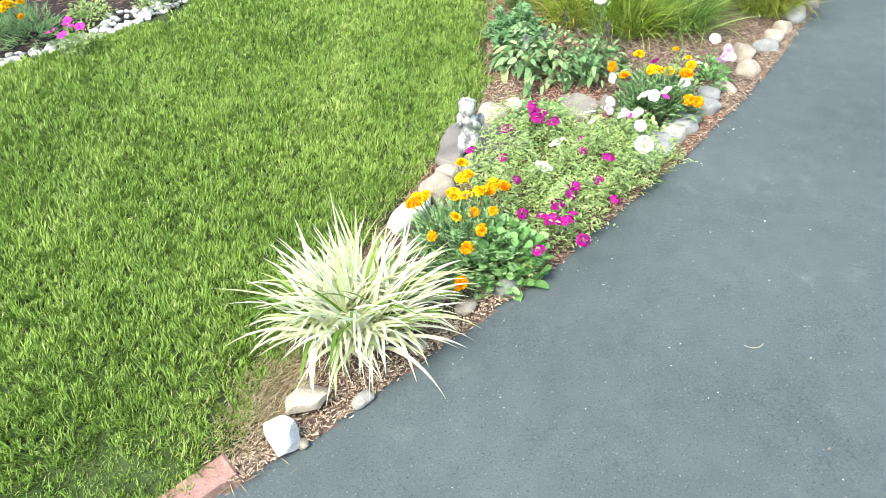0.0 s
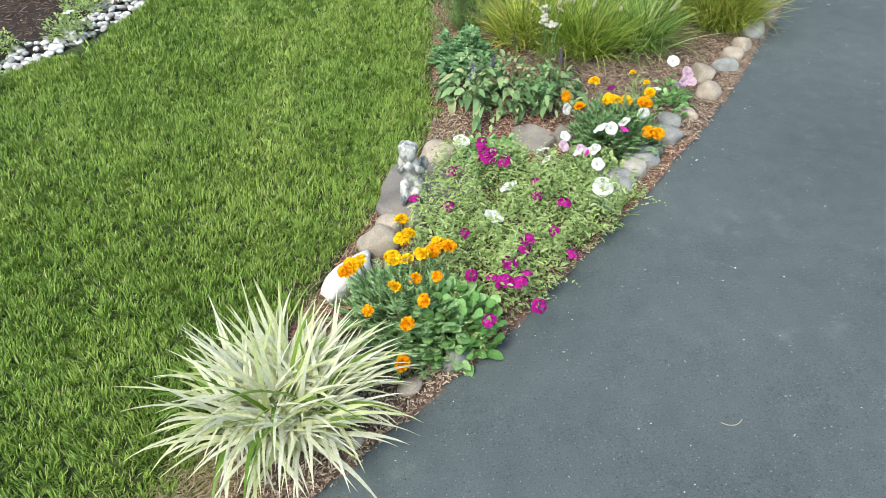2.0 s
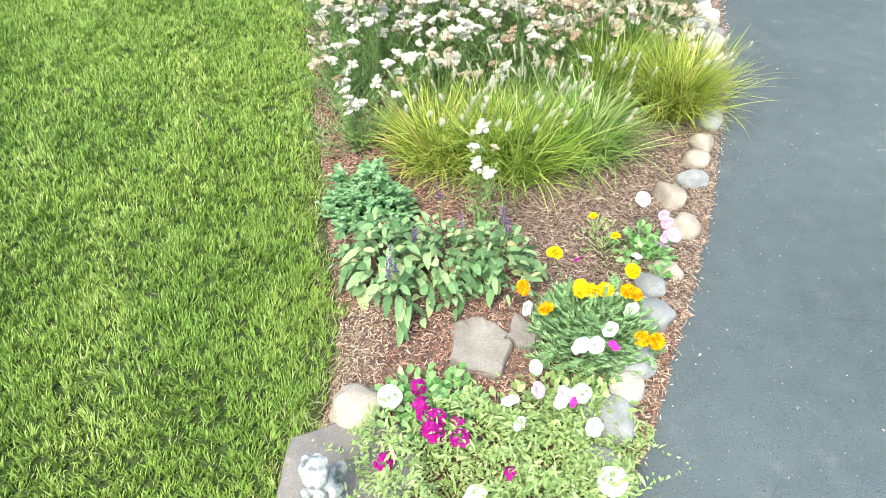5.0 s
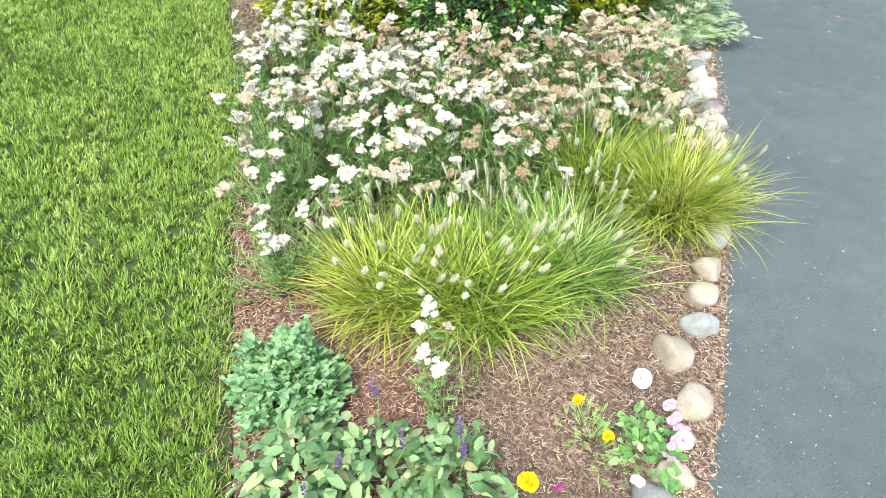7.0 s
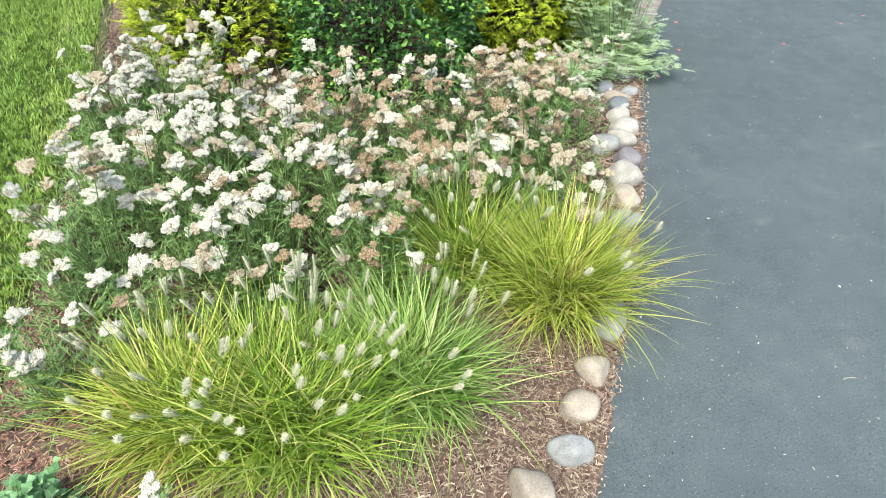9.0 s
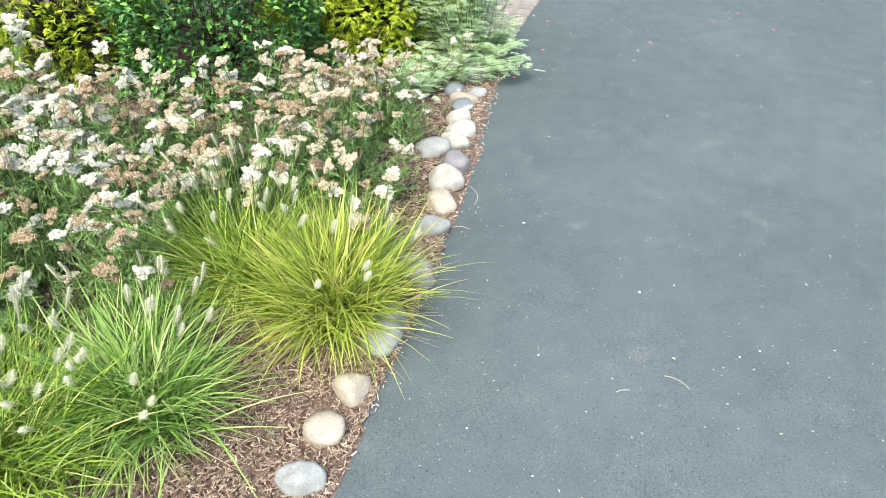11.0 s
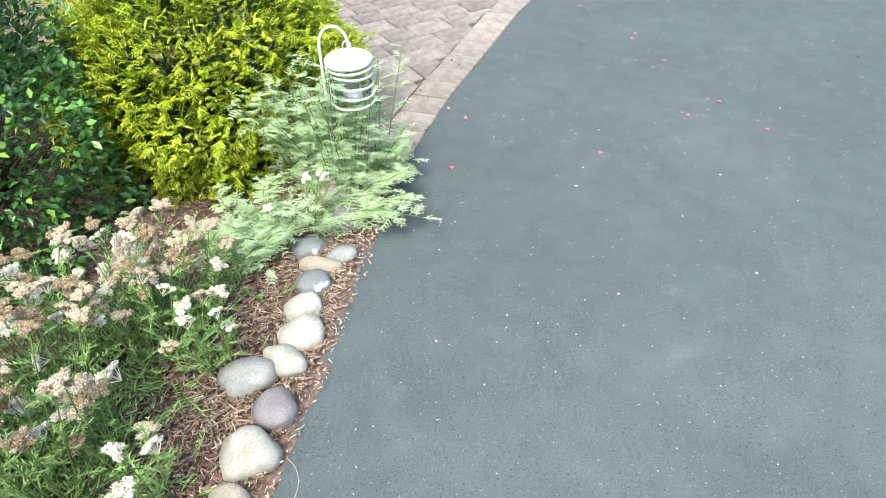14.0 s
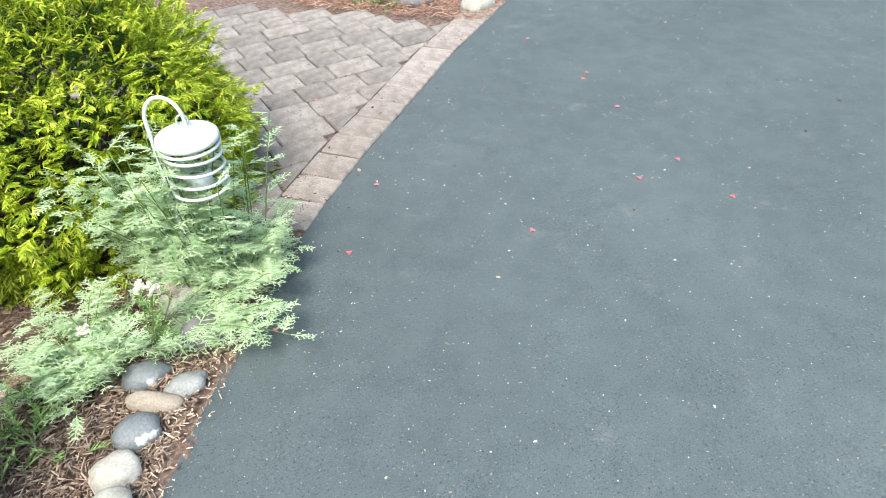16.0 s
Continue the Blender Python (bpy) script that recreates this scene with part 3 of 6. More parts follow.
near = np.concatenate([[-34, -20, -10, -5, -2, -0.5, 0.2], np.arange(0.5, 8.6, 0.05), [9, 10, 13, 20, 40]])
strip("driveway", lambda y: x_edge(y) + np.where((y > 0) & (y < 8), fine_noise(y, y * 0, 14, 0.012), 0), lambda y: x_edge(y) * 0 + np.maximum(60, x_edge(y) + 10), near, 60, lambda x, y: x * 0, G["asphalt"],
      "dark sealed asphalt driveway with pale scuffs", "driveway", 2.2)
strip("garden_bed", x_bed, lambda y: x_edge(y) + 0.02, near, 40, lambda x, y: ground_z(x, y) + fine_noise(x, y, 9, 0.008) - 0.006, G["soil"], "red-brown mulched garden bed beside the driveway", "garden bed")
strip("lawn", lambda y: np.minimum(x_west(y), x_bed(y) - 0.5), x_bed, near, 40, lambda x, y: ground_z(x, y), G["lawn_soil"], "mown green lawn beside the bed", "lawn")
strip("far_garden_bed", lambda y: x_west(y) * 0 - 60, lambda y: np.minimum(x_west(y), x_bed(y) - 0.5), near, 30, lambda x, y: ground_z(x, y) - 0.015, G["dark_soil"], "dark soil bed across the lawn", "garden bed", 0.5)
far = new("ground", mesh_from("ground", [(-900, -900, -0.08), (900, -900, -0.08), (900, 900, -0.08), (-900, 900, -0.08)], [[0, 1, 2, 3]]))
far.data.materials.append(G["lawn_soil"])
tagged(far, "grassy ground reaching to the horizon", "ground", kind="structure")


def scatter(n, x0, x1, y0, y1, keep):
    x, y = rng.uniform(x0, x1, n), rng.uniform(y0, y1, n)
    k = keep(x, y)
    return x[k], y[k]


# ---- lawn blades ----
def lawn_blades():
    """Mown turf: tufts of short blades that lean over together, with dark gaps between them."""
    s = Shape()
    for n, x0, y0, y1, m, w in ((36000, -2.0, 0.3, 2.3, 8, 0.0038), (23000, -2.6, 2.3, 3.6, 8, 0.0038), (36000, -1.36, 3.6, 7.6, 7, 0.0043)):
        tx, ty = scatter(n, x0, 0.4, y0, y1, lambda x, y: (x < x_bed(y) - 0.012 + 0.016 * np.sin(y * 8.7) + 0.010 * np.sin(y * 31) + rng.normal(0, 0.018, len(x))) & (x > x_west(y) + 0.01))
        swirl = np.array([noise.noise(Vector((a * 5, b * 5, 0.5))) + 0.6 * noise.noise(Vector((a * 17, b * 17, 4.5))) for a, b in zip(tx, ty)])
        rise = np.array([noise.noise(Vector((a * 11, b * 11, 9.5))) for a, b in zip(tx, ty)])
        lie = swirl * 1.6 + rng.normal(0, 1.6, len(tx))
        tall = rng.uniform(0.7, 1.2, len(tx)) * (1 + 0.22 * rise)
        tx, ty, lie, tall = (np.repeat(a, m) for a in (tx, ty, lie, tall))
        k = len(tx)
        out = rng.uniform(0, 2 * np.pi, k)
        r = np.abs(rng.normal(0, 0.006, k))
        x, y = tx + np.cos(out) * r, ty + np.sin(out) * r
        ax, ay = np.cos(out) * 0.8 + np.cos(lie), np.sin(out) * 0.8 + np.sin(lie)
        blades(s, np.stack([x, y, ground_z(x, y) - 0.004], 1), np.arctan2(ay, ax), (0.022 + 0.019 * rng.random(k)) * tall, rng.uniform(0.03, 0.55, k), rng.uniform(0.1, 0.9, k), w * rng.uniform(0.7, 1.2, k), 2, rng.normal(0, 0.5, k), 0.45)
    x, y = scatter(120000, -9, 0.4, -3, 10, lambda x, y: (x < x_bed(y) - .03) & (x > x_west(y) + .03) & ~((x > np.where(y < 2.3, -2.0, np.where(y < 3.6, -2.6, -1.36))) & (y > .3) & (y < 7.6)))
    k = len(x)
    blades(s, np.stack([x, y, ground_z(x, y)], 1), rng.uniform(0, 6.28, k), rng.uniform(.04, .06, k), rng.uniform(.2, .8, k), .6, .011, 2)
    return s.mesh("lawn_grass", False)


thing("lawn_grass", (0, 0, 0), "short mown green grass blades with lighter patches", "grass", me=lawn_blades(), mat=G["lawn"], kind="stuff")


def edge_straw():
    s = Shape()
    y = rng.uniform(1.1, 7.5, 5200)
    x = x_bed(y) + rng.normal(0.02, 0.06, len(y)) - 0.01
    y = np.concatenate([y, rng.normal(1.36, 0.10, 2400)])
    x = np.concatenate([x, x_bed(y[-2400:]) + rng.normal(-0.015, 0.05, 2400)])
    k = len(x)
    base = np.stack([x, y, ground_z(x, y)], 1)
    blades(s, base, rng.normal(0.0, 1.0, k), rng.uniform(0.02, 0.06, k), rng.uniform(0.6, 1.3, k), rng.uniform(0.1, 0.6, k), 0.0026, 2, rng.normal(0, 0.5, k))
    return s.mesh("dry_grass")


thing("dry_grass", (0, 0, 0), "dry straw-coloured grass along the bed's edge", "grass", me=edge_straw(), mat=G["straw"], kind="stuff")


# ---- mulch ----
def chips(n, keep, x0, x1, y0, y1, long=(0.018, 0.055), zf=ground_z, thin=0.004):
    """Shredded bark: flat splinters lying at all angles."""
    x, y = scatter(n, x0, x1, y0, y1, keep)
    k = len(x)
    L, W, T = rng.uniform(*long, k), rng.uniform(0.0014, 0.0046, k), rng.uniform(0.001, thin, k)
    a, tilt, rl = rng.uniform(0, 2 * np.pi, k), rng.normal(0, 0.22, k), rng.normal(0, 0.35, k)
    d = np.stack([np.cos(a) * np.cos(tilt), np.sin(a) * np.cos(tilt), np.sin(tilt)], 1)
    sd = np.stack([-np.sin(a) * np.cos(rl), np.cos(a) * np.cos(rl), np.sin(rl)], 1)
    up = np.cross(d, sd)
    c = np.stack([x, y, zf(x, y) + 0.003 + rng.uniform(0, 0.008, k)], 1)
    corners = []
    for i, j, m in ((-1, -1, 0), (1, -0.6, 0), (0.9, 0.7, 0), (-0.85, 1, 0), (-1, -0.8, 1), (0.95, -0.5, 1), (0.85, 0.5, 1), (-0.9, 0.8, 1)):
        corners.append(c + d * (L * 0.5 * i)[:, None] + sd * (W * 0.5 * j)[:, None] + up * (T * m)[:, None])
    v = np.stack(corners, 1)
    off = (np.arange(k) * 8)[:, None]
    q = np.concatenate([off + np.array([f]) for f in ([4, 5, 6, 7], [0, 1, 5, 4], [2, 3, 7, 6])])
    return mesh_from("mulch", v, q, None, False)


in_bed = lambda x, y: (x > x_bed(y) + 0.01) & (x < x_edge(y) + 0.012)
dusty = lambda x, y: (x < .36 + .5 * np.clip(y - 2.9, -.3, .3)) & (y > 2.62) & (y < 3.08) & (rng.random(len(x)) < .8)
thing("bark_mulch", (0, 0, 0), "pale dusty grey-tan mulch crumbs at the bed's tip", "mulch", me=chips(42000, lambda x, y: in_bed(x, y) & ((y < 1.8) | dusty(x, y)), -0.6, .6, 1.1, 3.1, (.003, .017), thin=.003), mat=G["debris"], kind="stuff")
thing("bark_mulch", (0, 0, 0), "reddish shredded bark mulch over the bed", "mulch", me=chips(80000, lambda x, y: in_bed(x, y) & (y > 1.75) & ~dusty(x, y) & ((y < 2.85) | (x < .72 + .2 * rng.random(len(x)))), -0.3, 2.4, 1.7, 4.3, (0.004, 0.023), thin=.003), mat=G["chips"], kind="stuff")
thing("bark_mulch", (0, 0, 0), "dark brown bark mulch under the shrubs", "mulch", me=chips(36000, lambda x, y: in_bed(x, y) & (y >= 4.2) & (x < x_edge(y) - .07), 0.2, 3.3, 4.2, 6.2, (.006, .032)), mat=G["chips_dark"], kind="stuff")
thing("bark_mulch", (0, 0, 0), "grey-brown weathered mulch beside the fountain grasses", "mulch", me=chips(50000, lambda x, y: in_bed(x, y) & (x > .72 + .2 * rng.random(len(x))) & (y > 2.8), .7, 2.3, 2.8, 4.3, (.004, .024), thin=.003), mat=G["chips_grey"], kind="stuff")
thing("bark_mulch", (0, 0, 0), "weathered brown mulch round the far edging stones", "mulch", me=chips(26000, lambda x, y: (x > x_edge(y) - .5) & (x < x_edge(y) - .02), 1.9, 3.2, 4.1, 5.6, (.006, .034), lambda x, y: ground_z(x, y) + .003), mat=G["chips_grey"], kind="stuff")
thing("edge_debris", (0, 0, 0), "pale straw and bark debris along the asphalt edge", "mulch",
      me=chips(80000, lambda x, y: (x > x_edge(y) - 0.10) & (x < x_edge(y) + 0.02 + 0.02 * rng.random(len(x))) & (y < 5.6), -0.6, 3.2, 1.1, 5.6, (0.004, 0.018), lambda x, y: ground_z(x, y) + .003, .003), mat=G["debris"], kind="stuff")


# ---- stones ----
STONES = [
    # x, y, size along the edge, size across, height, colour, turn
    (1.55, 3.37, .060, .072, .058, "rock_tan", 10), (1.51, 3.20, .055, .052, .050, "rock_tan", 40), (1.69, 3.45, .040, .060, .045, "rock_grey", 70), (1.77, 3.56, .055, .045, .045, "rock_tan", 0),
    (1.87, 3.67, .050, .055, .045, "rock_tan", 30), (1.34, 3.02, .040, .055, .035, "rock_tan", 60), (1.25, 2.97, .05, .055, .035, "rock_grey", 20), (1.19, 2.85, .065, .068, .045, "rock_grey", 50),
    (1.11, 2.74, .04, .035, .035, "rock_grey", 0), (1.04, 2.70, .082, .066, .05, "rock_grey", 40), (.98, 2.61, .070, .055, .048, "rock_pale", 50), (.89, 2.54, .07, .09, .055, "rock_grey", 60),
    (.80, 2.42, .055, .06, .045, "rock_grey", 20), (.24, 2.71, .075, .07, .07, "rock_tan", 0), (.01, 2.22, .075, .055, .05, "rock_tan", 40), (.05, 2.32, .05, .045, .04, "rock_tan", 0),
    (-.08, 2.05, .055, .125, .06, "rock_white", -22), (.22, 1.745, .045, .035, .035, "rock_grey", 45), (.09, 1.67, .04, .03, .022, "rock_tan", 45), (-.20, 1.335, .035, .022, .022, "rock_pale", 45), (-.06, 1.52, .04, .03, .02, "rock_tan", 45),
    (2.43, 4.50, .068, .062, .055, "rock_pale", 0), (2.50, 4.60, .056, .060, .048, "rock_mauve", 0), (2.455, 4.73, .076, .054, .05, "rock_grey", -5), (2.555, 4.745, .046, .066, .052, "rock_pale", 25),
    (2.61, 4.83, .064, .055, .048, "rock_pale", 0), (2.64, 4.925, .056, .046, .044, "rock_pale", 20), (2.68, 5.02, .055, .046, .045, "rock_dark", 0), (2.72, 5.10, .072, .034, .038, "rock_tan", -28),
    (2.80, 5.125, .05, .035, .034, "rock_grey", 10), (2.71, 5.19, .058, .038, .036, "rock_dark", 0), (2.365, 4.38, .050, .064, .045, "rock_tan", 20), (2.285, 4.25, .05, .065, .045, "rock_grey", 60),
    (2.17, 4.06, .055, .075, .045, "rock_mauve", 20), (2.0, 3.84, .07, .10, .05, "rock_grey", -30), (2.82, 5.42, .07, .065, .06, "rock_pale", 10), (2.95, 5.53, .06, .055, .05, "rock_grey", 10), (2.86, 5.28, .06, .05, .05, "rock_mauve", 0),
    (4.55, 7.30, .10, .085, .07, "rock_pale", 10), (4.27, 7.55, .11, .08, .06, "rock_mauve", 10),
]
WORDS = dict(rock_tan="smooth tan river stone", rock_grey="smooth blue-grey river stone", rock_pale="pale rounded river stone", rock_white="white rounded quartz stone", rock_dark="dark grey stone veined with white", rock_mauve="mauve-grey rounded stone")
for i, (x, y, a, b, c, colour, turn) in enumerate(STONES):
    ob = thing("stone", (x, y, float(ground_z(x, y)) + c * 0.35), WORDS[colour] + " bordering the bed", "stone", "stones edging the bed", stone_mesh("stone", a, b, c, 40 + i, 0.32, 0.7 if i % 4 == 0 else 0.2), G[colour])
    ob.rotation_euler = (0, 0, radians(turn))

ob = thing("stone", (-.40, 1.222, .04), "bright white angular quartz rock at the bed's tip", "stone", "stones edging the bed", stone_mesh("stone", .062, .056, .05, 11, .3, 1.0), G["rock_white"])
ob.rotation_euler = (0.1, 0.25, radians(-35))
ob = thing("stone", (-.345, 1.315, .05), "grey-tan angular rock behind the white one", "stone", "stones edging the bed", stone_mesh("stone", .08, .052, .052, 8, .3, 1.0), G["rock_tan"])
ob.rotation_euler = (0, 0, radians(10))
ob = thing("stone", (-.345, 1.205, .012), "small pale pebble beside the asphalt", "stone", "stones edging the bed", stone_mesh("stone", .022, .016, .014, 6, .2, .5), G["rock_tan"])


def slab(name, outline, z, thick, seed, mat, label):
    """A flat broken flagstone with a chipped rim and a slightly uneven face."""
    r = np.random.default_rng(seed)
    pts = []
    for i, p in enumerate(outline):
        q = outline[(i + 1) % len(outline)]
        for k in range(4):
            u = k / 4
            pts.append((p[0] + (q[0] - p[0]) * u + r.normal(0, .006), p[1] + (q[1] - p[1]) * u + r.normal(0, .006)))
    pts = np.array(pts)
    c = pts.mean(0)
    rings = []
    for sc, dz in ((1.03, -thick), (1.02, -.018), (0.99, -.006), (0.94, -.001), (0.6, .003), (0.3, .004)):
        p = c + (pts - c) * sc
        rings.append(np.stack([p[:, 0], p[:, 1], z + dz + (r.normal(0, .002, len(p)) if sc > .9 else 0 * p[:, 0])], 1))
    rings.append(np.array([[c[0], c[1], z + .005]]))
    n = len(pts)
    quads = [[k * n + j, k * n + (j + 1) % n, (k + 1) * n + (j + 1) % n, (k + 1) * n + j] for k in range(5) for j in range(n)]
    tris = [[5 * n + j, 5 * n + (j + 1) % n, 6 * n] for j in range(n)]
    return thing(name, (0, 0, 0), label, "stone", me=mesh_from(name, np.concatenate(rings), quads, tris, False), mat=mat)


slab("flagstone", [(.0, 2.40), (.03, 2.56), (.07, 2.67), (.22, 2.68), (.34, 2.62), (.37, 2.50), (.26, 2.36), (.12, 2.30)], .115, .06, 1, G["slate"], "grey flat flagstone under the cherub statue")
slab("flagstone", [(.53, 2.83), (.575, 2.965), (.66, 2.97), (.715, 2.90), (.72, 2.83), (.66, 2.735), (.58, 2.77)], .070, .05, 2, G["slate_light"], "tan-grey flat flagstone half sunk in mulch")
slab("flagstone", [(.725, 2.90), (.78, 2.935), (.83, 2.86), (.77, 2.80), (.73, 2.83)], .066, .05, 3, G["slate_light"], "small broken flagstone beside a larger one")


# ---- brick edging at the bed's tip ----
def brick_mesh(a, b, c, bevel, seed):
    bm = bmesh.new()
    bmesh.ops.create_cube(bm, size=1, matrix=Matrix.Diagonal((a, b, c, 1)))
    bmesh.ops.bevel(bm, geom=bm.edges[:], offset=bevel, segments=1, affect="EDGES")
    r = np.random.default_rng(seed)
    for v in bm.verts:
        v.co += Vector(r.normal(0, bevel * 0.18, 3))
    me = bpy.data.meshes.new("brick")
    bm.to_mesh(me)
    bm.free()
    return me


edging = thing("brick_edging", (-.49, 1.11, 0), "pink brick edging between lawn and asphalt", "edging")
bme = brick_mesh(.205, .075, .06, .006, 1)
step = unit(np.array([-.46, -.39]))
for k in range(9):
    p = np.array([-.005, .012]) + step * (.10 + .212 * k)
    part("brick", bme, G["brick"], edging, m=pose(p[0] - .022, p[1] + .028, -.006, 1, -1, 40.3 + rng.normal(0, .8)))


# ---- paved walk ----
walkway = thing("paved_walk", (3.2, 6.2, 0), "tan concrete paver walk meeting the driveway", "walkway", kind="structure")
base_me = Shape()
ys = np.linspace(5.35, 8.4, 40)
left = np.where(ys < 5.8, 3.3 - (ys - 5.35) * 1.4, 2.2)
left = np.minimum(left, x_edge(ys) - 0.05)
right = x_edge(ys) + 0.004
vv = np.concatenate([np.stack([left, ys, ground_z(left, ys) * 0 + 0.002], 1), np.stack([right, ys, right * 0 + 0.002], 1)])
base_me.add(vv, [[k, 40 + k, 41 + k, k + 1] for k in range(39)])
part("joint_bed", base_me.mesh("joint_bed"), G["joint"], walkway, "dark sandy joints")


def paver_mesh(a, b, seed):
    return brick_mesh(a - 0.004, b - 0.003, 0.03, 0.006, seed)


PAVE = {L: [paver_mesh(L - 0.001, 0.150, int(L * 100) + k) for k in range(3)] for L in (0.152, 0.228)}
BORDER = [paver_mesh(0.151, 0.174, 70 + k) for k in range(3)]


def cut_paver(me, m, Y):
    """A paver sawn off along the border course."""
    a, b = Vector((float(x_edge(Y - .1)), Y - .1, 0)), Vector((float(x_edge(Y + .1)), Y + .1, 0))
    d = (b - a).normalized()
    out = Vector((d.y, -d.x, 0))
    inv = (Matrix.Translation(walkway.location) @ m).inverted()
    bm = bmesh.new()
    bm.from_mesh(me)
    cut = bmesh.ops.bisect_plane(bm, geom=bm.verts[:] + bm.edges[:] + bm.faces[:], plane_co=inv @ ((a + b) / 2 - out * .167), plane_no=inv.to_3x3() @ out, clear_outer=True)
    edges = [g for g in cut["geom_cut"] if isinstance(g, bmesh.types.BMEdge)]
    if edges:
        bmesh.ops.edgenet_fill(bm, edges=edges)
    size = sum(f.calc_area() for f in bm.faces)
    out_me = bpy.data.meshes.new("paver")
    bm.to_mesh(out_me)
    bm.free()
    return out_me if size > .006 else None


turn = radians(9)
ct, st = math.cos(turn), math.sin(turn)
row = 0
for v in np.arange(-1.6, 3.2, 0.152):
    u = -2.2 + rng.uniform(0, 0.2)
    while u < 2.4:
        L = 0.152 if rng.random() < 0.4 else 0.228
        cx, cy = u + L / 2, v
        X, Y = 3.2 + cx * ct - cy * st, 6.2 + cx * st + cy * ct
        u += L
        if not 5.35 < Y < 7.9:
            continue
        e = float(x_edge(Y))
        lo = 3.3 - (Y - 5.35) * 1.4 if Y < 5.8 else 2.35
        gap = (e - X) * 0.72
        north = Y > 7.45 - 0.75 * (X - 3.98)
        if lo < X and gap > 0.10 and not north:
            m = Matrix.Translation(-Vector(walkway.location)) @ pose(X, Y, -0.004 + rng.normal(0, 0.0014), rng.normal(0, .4), rng.normal(0, .4), 9 + rng.normal(0, .6))
            me = PAVE[L][int(rng.integers(3))]
            if gap < 0.36:
                me = cut_paver(me, m @ Matrix.Identity(4), Y)
            if me:
                part("paver", me, G["paver"], walkway, m=m)
# the border course follows the drive's edge
t_line = np.array([p for p in EDGE if 5.2 < p[1] < 7.5], float)
seg = np.linalg.norm(np.diff(t_line, axis=0), axis=1)
acc = np.concatenate([[0], np.cumsum(seg)])
for s0 in np.arange(0.3, acc[-1] - 0.05, 0.152):
    p = np.array([np.interp(s0, acc, t_line[:, k]) for k in (0, 1)])
    q = np.array([np.interp(s0 + 0.05, acc, t_line[:, k]) for k in (0, 1)])
    d = unit(q - p)
    c = p + np.array([-d[1], d[0]]) * 0.086
    part("paver", BORDER[int(rng.integers(3))], G["paver_edge"], walkway, m=Matrix.Translation(-Vector(walkway.location)) @ pose(c[0], c[1], -0.006, 0, 0, math.degrees(math.atan2(d[1], d[0])) + rng.normal(0, 1)))


# ---- plants: shared forms ----
def stem_lines(base, az, length, lean, bend, K=6):
    """Stem lines as points, n x (K + 1) x 3."""
    base = np.asarray(base, float)
    n = len(base)
    az, length, lean, bend = (np.broadcast_to(np.asarray(a, float), n) for a in (az, length, lean, bend))
    P = np.zeros((n, K + 1, 3))
    P[:, 0] = base
    for k in range(K):
        a = lean + bend * (k + 0.5) / K
        P[:, k + 1] = P[:, k] + np.stack([np.sin(a) * np.cos(az), np.sin(a) * np.sin(az), np.cos(a)], 1) * (length / K)[:, None]
    return P


def on_stems(P, u):
    """Point and direction at u (n x m, 0 to 1) along every stem."""
    K = P.shape[1] - 1
    f = np.clip(u * K, 0, K - 1e-6)
    i = f.astype(int)
    r = np.arange(len(P))[:, None]
    a, b = P[r, i], P[r, i + 1]
    return (a + (b - a) * (f - i)[..., None]).reshape(-1, 3), unit(b - a).reshape(-1, 3)


def stems(shape, P, radius, sides=4):
    for line in P:
        tube(shape, line, np.linspace(radius, radius * 0.6, len(line)), sides)


def hemisphere(n, low=-0.1):
    z = rng.uniform(low, 1, n)
    a = rng.uniform(0, 2 * np.pi, n)
    r = np.sqrt(np.maximum(0, 1 - z * z))
    return np.stack([r * np.cos(a), r * np.sin(a), z], 1)


def lumpy(d, amount, scale=2.2, seed=0.0):
    return np.array([1 + amount * noise.noise(Vector(p) * scale + Vector((seed, 0, 0))) for p in d])


def cloud(n, r, fill=0.5, amount=0.25, seed=0.0, low=-0.1):
    d = hemisphere(n, low)
    k = lumpy(d, amount, 2.4, seed) * np.sqrt(rng.uniform(fill * fill, 1, n))
    return d * np.asarray(r) * k[:, None], d


def feathers(shape, base, way, length, width, pairs=4, spread=0.9, lobe=0.4, up=0.25):
    """Finely cut leaves: a narrow midrib with pairs of lobes."""
    n = len(base)
    length = np.broadcast_to(length, n)
    side = unit(np.cross(way, np.tile([0.13, 0.21, 1.0], (n, 1))))
    nrm = unit(np.cross(side, way))
    stn = ((0, 1.0), (1, 0.15))
    leaves(shape, base, way, length, width, ((0, .5), (.5, 1), (1, 0)), 0.1, 0.15)
    for k in range(pairs):
        u = 0.22 + 0.62 * k / max(1, pairs - 1)
        for sgn in (-1, 1):
            p = base + way * (length * u)[:, None] - np.array([0, 0, 1.0]) * (0.15 * length * u * u)[:, None]
            w = unit(way * 0.75 + side * sgn * spread + nrm * up + rng.normal(0, 0.12, (n, 3)))
            leaves(shape, p, w, length * lobe * (1 - 0.55 * u), width, stn, 0.1, 0.1)


